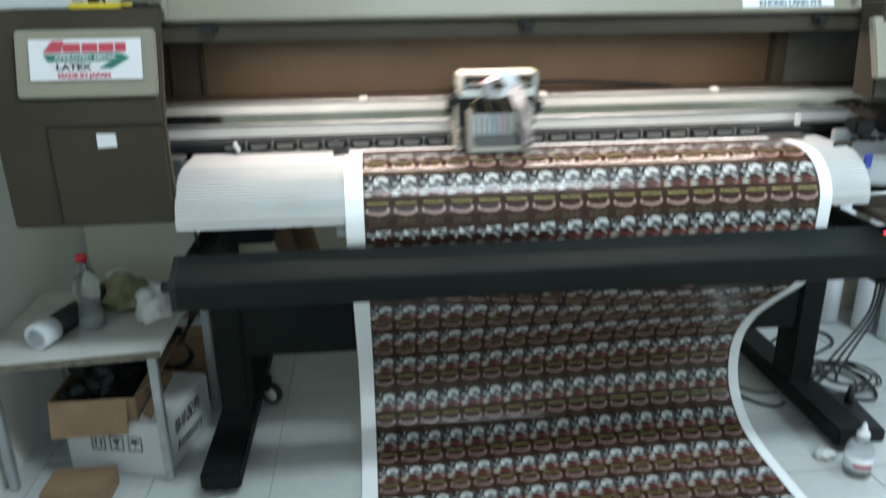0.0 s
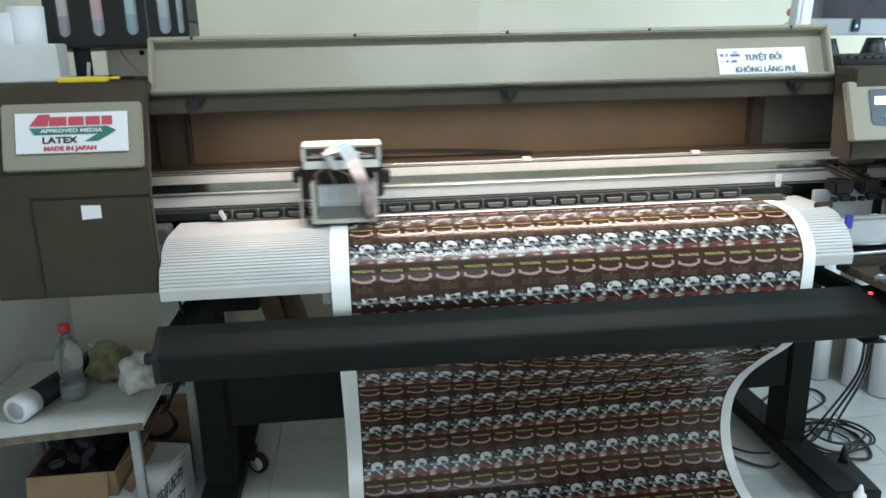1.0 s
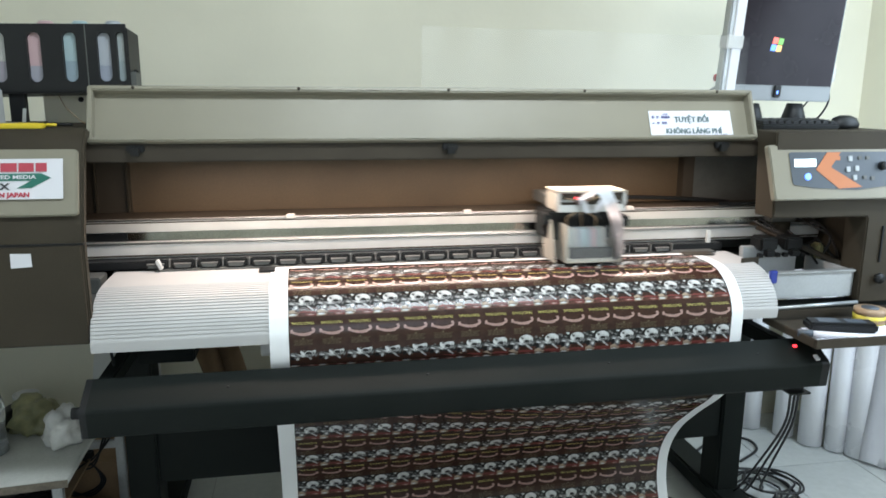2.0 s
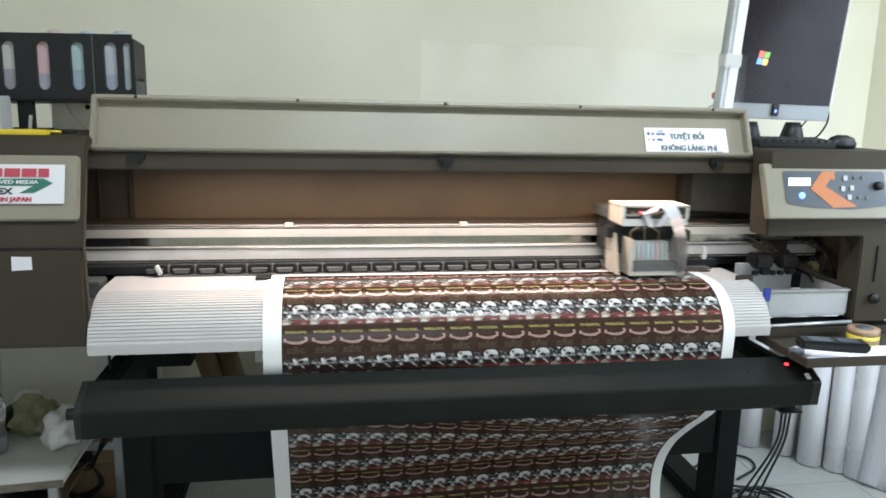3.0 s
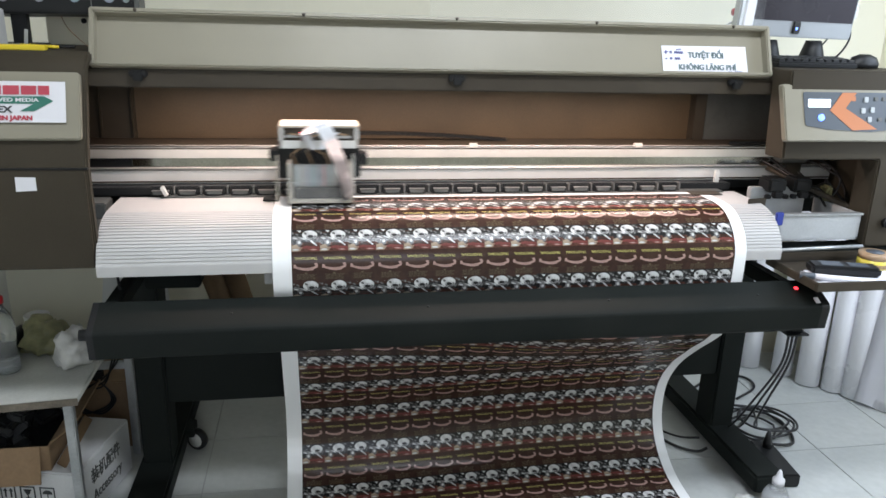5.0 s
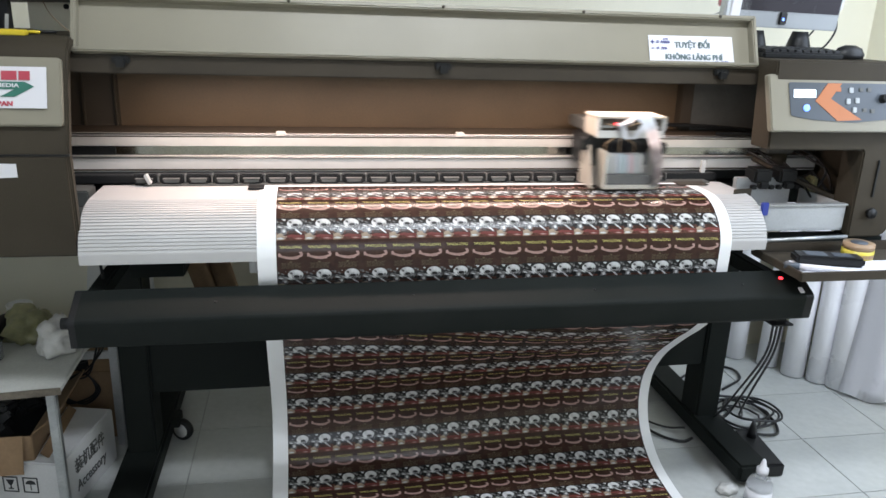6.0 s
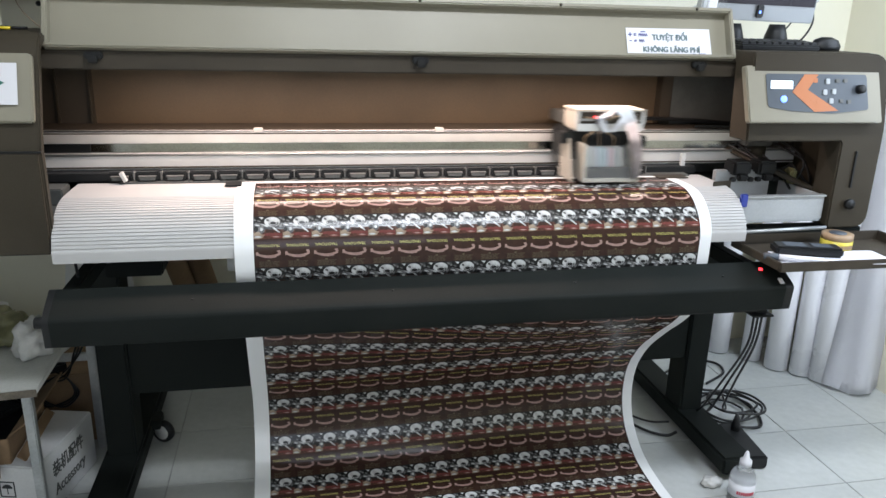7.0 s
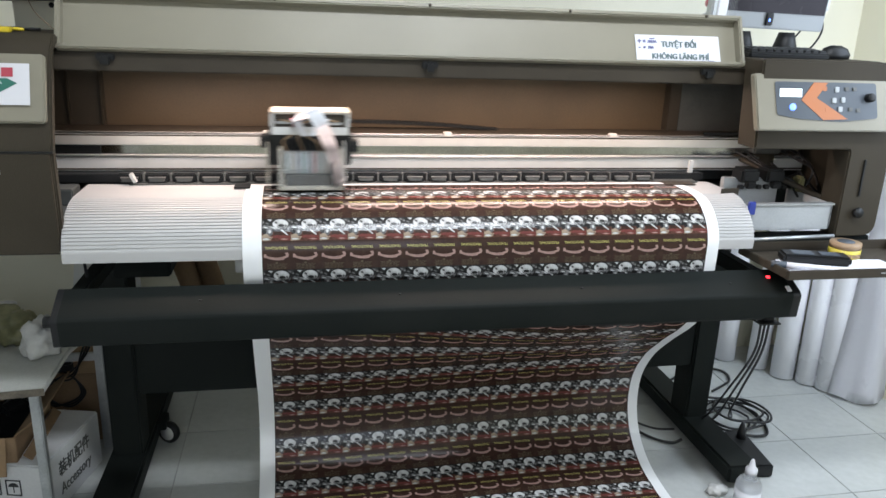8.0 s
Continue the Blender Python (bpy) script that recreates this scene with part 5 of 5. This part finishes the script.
    tagged(part("leaning_board", moved(box(-0.07, 0.07, -0.008, 0.008, 0.0, 0.80, 0.003), pose(-0.10, 0.95, 0.004, -5, -3, 0)), M_CARTON), "white board leaning on the wall behind the table", "board")


table()


def under_printer():
    for x, lean in ((0.235, 18), (0.300, 14)):
        tagged(part("cardboard_tube", moved(lathe([(0.026, 0), (0.034, 0), (0.034, 0.62), (0.026, 0.62)], seg=24), pose(x, 0.80, 0.18, lean, -12, 0) @ pose(0, 0, 0)), M_CARD), "brown cardboard tube leaning under the printer", "tube")
    sup = part("media_holder", add(prism([(0.30, 0.66), (0.52, 0.66), (0.52, 0.80), (0.36, 0.80)], 0.03, 0.175, "x", 0.004), rod((0.05, 0.45, 0.70), (1.78, 0.45, 0.70), 0.02)), M_BLACK, printer)
    k = part("white_roller_end", rod((0.360, 0.16, 0.745), (0.395, 0.16, 0.745), 0.028, 20), M_LIGHTGREY, printer)
    part("roller_bracket", add(box(0.395, 0.42, 0.10, 0.22, 0.70, 0.80, 0.003), box(0.355, 0.39, 0.15, 0.20, 0.770, 0.80, 0.003)), M_BLACK, k)


under_printer()


# ---- the corner with cables and white rolls ----
def corner():
    for x, y, r, h, lx, ly in ((2.450, 0.765, 0.045, 1.12, 2, -3), (2.515, 0.70, 0.040, 1.08, 2, -3), (2.395, 0.86, 0.040, 1.02, 2, -2), (2.570, 0.640, 0.050, 1.12, 2, -2), (2.30, 0.955, 0.045, 0.98, 1, -2), (2.215, 0.985, 0.036, 0.95, 2, -2)):
        bm = lathe([(r * 0.72, 0.0), (r, 0.0), (r * 1.01, h * 0.3), (r, h * 0.6), (r, h), (r * 0.72, h), (r * 0.72, 0.0)], seg=32)
        ro = tagged(part("vinyl_roll", moved(bm, pose(x, y, 0.004, ly, lx, 0)), M_VINYL), "white vinyl roll standing on end in the corner", "roll", "white rolls in the corner")
        spiral = bmesh.new()
        add(spiral, moved(box(-0.0008, 0.0008, -r * 1.03, -r * 0.985, 0.002, h - 0.002, 0), pose(x, y, 0.004, ly, lx, 35)))
        part("free_edge", spiral, M_WHITE, ro)
    # a loose sheet, half unrolled, flaring at the floor
    bm = bmesh.new()
    rows = []
    for i in range(25):
        z = 1.15 * i / 24
        fl = 1 + 0.55 * (1 - i / 24) ** 2.2
        row = []
        for k in range(41):
            u = k / 40
            a = radians(150 + 230 * u)
            rr = 0.062 * fl * (1 + 0.10 * math.sin(5 * u * math.pi + 2.2 * z) * (1.2 - z))
            row.append(bm.verts.new((2.665 + rr * 1.05 * math.cos(a) - 0.012 * fl, 0.575 + rr * 0.9 * math.sin(a), 0.004 + z + (0.012 * math.sin(9 * u) ** 2 if i == 0 else 0))))
        rows.append(row)
    for a, b in zip(rows, rows[1:]):
        for k in range(40):
            bm.faces.new((a[k], a[k + 1], b[k + 1], b[k]))
    bmesh.ops.solidify(bm, geom=bm.faces[:], thickness=0.0015)
    tagged(part("loose_vinyl_sheet", smooth(bm, 60), M_VINYL), "loose white glossy vinyl sheet standing half unrolled", "vinyl sheet")
    # cables down from the bar and a coil on the floor
    for k, (x, dx) in enumerate(((1.728, -0.03), (1.740, 0.0), (1.752, 0.03))):
        tagged(part("power_cable", cable([(x, -0.05, 0.613), (x + 0.012, -0.02, 0.50), (x + 0.07 + dx * 0.4, 0.14, 0.30), (x + 0.15 + dx, 0.32, 0.11), (x + 0.23 + dx * 2, 0.46, 0.016), (x + 0.31, 0.52, 0.014 + 0.010 * k)], 0.0034), M_RUBBER), "black power cable hanging from the drying bar", "cable")
    random.seed(11)
    for k in range(5):
        cx, cy, r = 2.020 + 0.014 * k, 0.455 + 0.016 * (k % 2), 0.085 + 0.014 * (k % 3)
        pts = [(cx + (r + random.uniform(-.012, .012)) * math.cos(a), cy + (r * 0.95 + random.uniform(-.012, .012)) * math.sin(a), 0.008 + 0.008 * k + random.uniform(0, .005)) for a in [0.6 * k + 2 * math.pi * i / 9 for i in range(10)]]
        tagged(part("coiled_cable", cable(pts, 0.0042), M_RUBBER), "coil of black cable on the tiled floor", "cable", "coiled cables")
    tagged(part("floor_cable", cable([(2.02, 0.60, 0.02), (2.12, 0.57, 0.010), (2.145, 0.44, 0.008), (2.11, 0.345, 0.008), (2.05, 0.33, 0.012), (1.975, 0.33, 0.030)], 0.005), M_RUBBER), "black cable loop lying on the floor", "cable")
    tagged(part("floor_cable", cable([(1.95, 0.76, 0.010), (2.10, 0.86, 0.008), (2.21, 0.83, 0.008), (2.20, 0.74, 0.008), (2.08, 0.66, 0.009)], 0.005), M_RUBBER), "black cable loop lying on the floor", "cable")
    tagged(part("floor_cable", cable([(1.62, 0.52, 0.010), (1.66, 0.42, 0.008), (1.70, 0.36, 0.008), (1.745, 0.33, 0.010), (1.778, 0.33, 0.02)], 0.005), M_RUBBER), "black cable by the printer foot", "cable")
    tagged(part("floor_cable", cable([(1.60, 0.62, 0.010), (1.665, 0.50, 0.008), (1.72, 0.42, 0.014), (1.775, 0.38, 0.03)], 0.004), M_RUBBER), "black cable by the printer foot", "cable")
    ps = tagged(part("power_adapter", moved(box(-0.038, 0.038, -0.105, 0.105, 0, 0.045, 0.006), pose(1.948, 0.215, 0.001, 0, 0, -6)), M_BLACKP), "black power adapter block on the floor", "adapter")
    part("plug", moved(add(lathe([(0.015, 0), (0.014, 0.022), (0.009, 0.045), (0.005, 0.060)], seg=14)), pose(1.960, 0.275, 0.045)), M_RUBBER, ps)
    bt = tagged(part("dropper_bottle", lathe([(0.036, 0), (0.037, 0.008), (0.037, 0.082), (0.030, 0.098), (0.016, 0.110), (0.014, 0.120)], 1.800, -0.020, 0.0, 24), M_MILKY), "milky plastic dropper bottle with white nozzle on the floor", "bottle")
    part("nozzle", lathe([(0.017, 0), (0.017, 0.016), (0.010, 0.022), (0.006, 0.04), (0.003, 0.046)], 1.800, -0.020, 0.118, 18), M_LABEL, bt, "white nozzle cap")
    part("label", lathe([(0.0375, 0), (0.0375, 0.042)], 1.800, -0.020, 0.026, 24), M_LABEL, bt)
    lb = bmesh.new()
    for k in range(9):
        a = radians(-140 + 9 * k)
        add(lb, moved(box(-0.0024, 0.0024, -0.0006, 0.0006, -0.005, 0.005, 0), pose(1.800 + 0.0378 * math.cos(a), -0.020 + 0.0378 * math.sin(a), 0.042, 0, 0, math.degrees(a) + 90)))
    part("label_marking", lb, M_RED, bt)
    rag = bmesh.new()
    bmesh.ops.create_icosphere(rag, subdivisions=3, radius=1)
    for v in rag.verts:
        v.co *= 1 + 0.5 * noise.noise(v.co * 2.3)
        v.co = Vector((v.co.x * 0.030, v.co.y * 0.022, max(0, v.co.z * 0.016 + 0.012)))
    tagged(part("crumpled_tissue", moved(smooth(rag, 25), pose(1.752, 0.055, 0.001)), M_BAG), "crumpled white tissue on the floor by the bottle", "tissue")


corner()

# ceiling lamp and window, behind the camera; the rear window is added for fill
lampo = tagged(new("ceiling_lamp"), "white ceiling lamp with a glowing tube", "ceiling lamp")
part("body", box(0.48, 1.72, -1.02, -0.92, 2.685, 2.75, 0.01), M_LABEL, lampo)
part("tube", rod((0.51, -0.97, 2.665), (1.69, -0.97, 2.665), 0.014), M_LAMP, lampo)


def window(name, a, b, f0, f1, along_x):
    put = (lambda p, q, z0, z1: box(p, q, f0, f1, z0, z1, 0.004)) if along_x else (lambda p, q, z0, z1: box(f0, f1, p, q, z0, z1, 0.004))
    m = (a + b) / 2
    structure(name, add(put(a, a + 0.05, 0.9, 2.2), put(b - 0.05, b, 0.9, 2.2), put(a + 0.05, b - 0.05, 0.9, 0.95), put(a + 0.05, b - 0.05, 2.15, 2.2), put(m - 0.02, m + 0.02, 0.95, 2.15)), M_LABEL, "white framed window in the wall, out of view", "window")


window("window_1", -0.85, 0.3, XR + 0.02, XR + 0.08, False)
window("added_rear_window", 0.05, 1.45, YF - 0.08, YF - 0.02, True)

# ---- floor tiles ----
TX, TY = 0.341, 0.304
tile_me = None
ix0, ix1 = math.floor((XL - 2.18) / TX), math.ceil((XR - 2.18) / TX)
iy0, iy1 = math.floor((YF - 0.307) / TY), math.ceil((YB - 0.307) / TY)
for ix in range(ix0, ix1):
    for iy in range(iy0, iy1):
        if tile_me is None:
            bm = box(0.0013, TX - 0.0013, 0.0013, TY - 0.0013, -0.008, 0.0, 0.001)
            first = part("tile", bm, M_TILE, floor)
            tile_me = first.data
            ob = first
        else:
            ob = new("tile", tile_me)
            ob.parent = floor
        ob.location = (2.18 + ix * TX, 0.307 + iy * TY, 0)


# ---- what moves ----
def motions():
    path = [(0, 0.778), (0.2, 0.59), (0.4, 0.429), (0.6, 0.330), (0.72, 0.308), (0.8, 0.316), (1.0, 0.424), (1.2, 0.570), (1.4, 0.730), (1.6, 0.895), (2.3, 1.48), (2.45, 1.60), (2.6, 1.64), (2.8, 1.545), (3.0, 1.43), (3.2, 1.28), (3.4, 1.125), (3.6, 0.966), (3.8, 0.808), (4.0, 0.645), (4.2, 0.493), (4.4, 0.362), (4.5, 0.322), (4.62, 0.306), (4.7, 0.317), (4.9, 0.43), (5.8, 1.180), (6.0, 1.359), (6.2, 1.513), (6.4, 1.622), (6.5, 1.645), (6.6, 1.620), (6.8, 1.511), (7.0, 1.360), (7.2, 1.190), (7.4, 1.024), (7.6, 0.865), (7.8, 0.705), (8.0, 0.550)]
    walk(CARRIAGE, [(t, pose(x, 0, 0)) for t, x in path])
    for ob, x, s in PRINTS:
        walk(ob, [(t, frame_at(s + d, x)) for t, d in FEED])
    walk(MARK, [(t, MON @ pose(x, 0, z)) for t, x, z in ((0.0, -0.03, 0.14), (1.5, -0.028, 0.158), (3.0, -0.085, 0.177), (3.5, -0.050, 0.193), (4.0, -0.050, 0.230), (4.5, -0.02, 0.30), (8.0, 0.08, 0.52))])


motions()
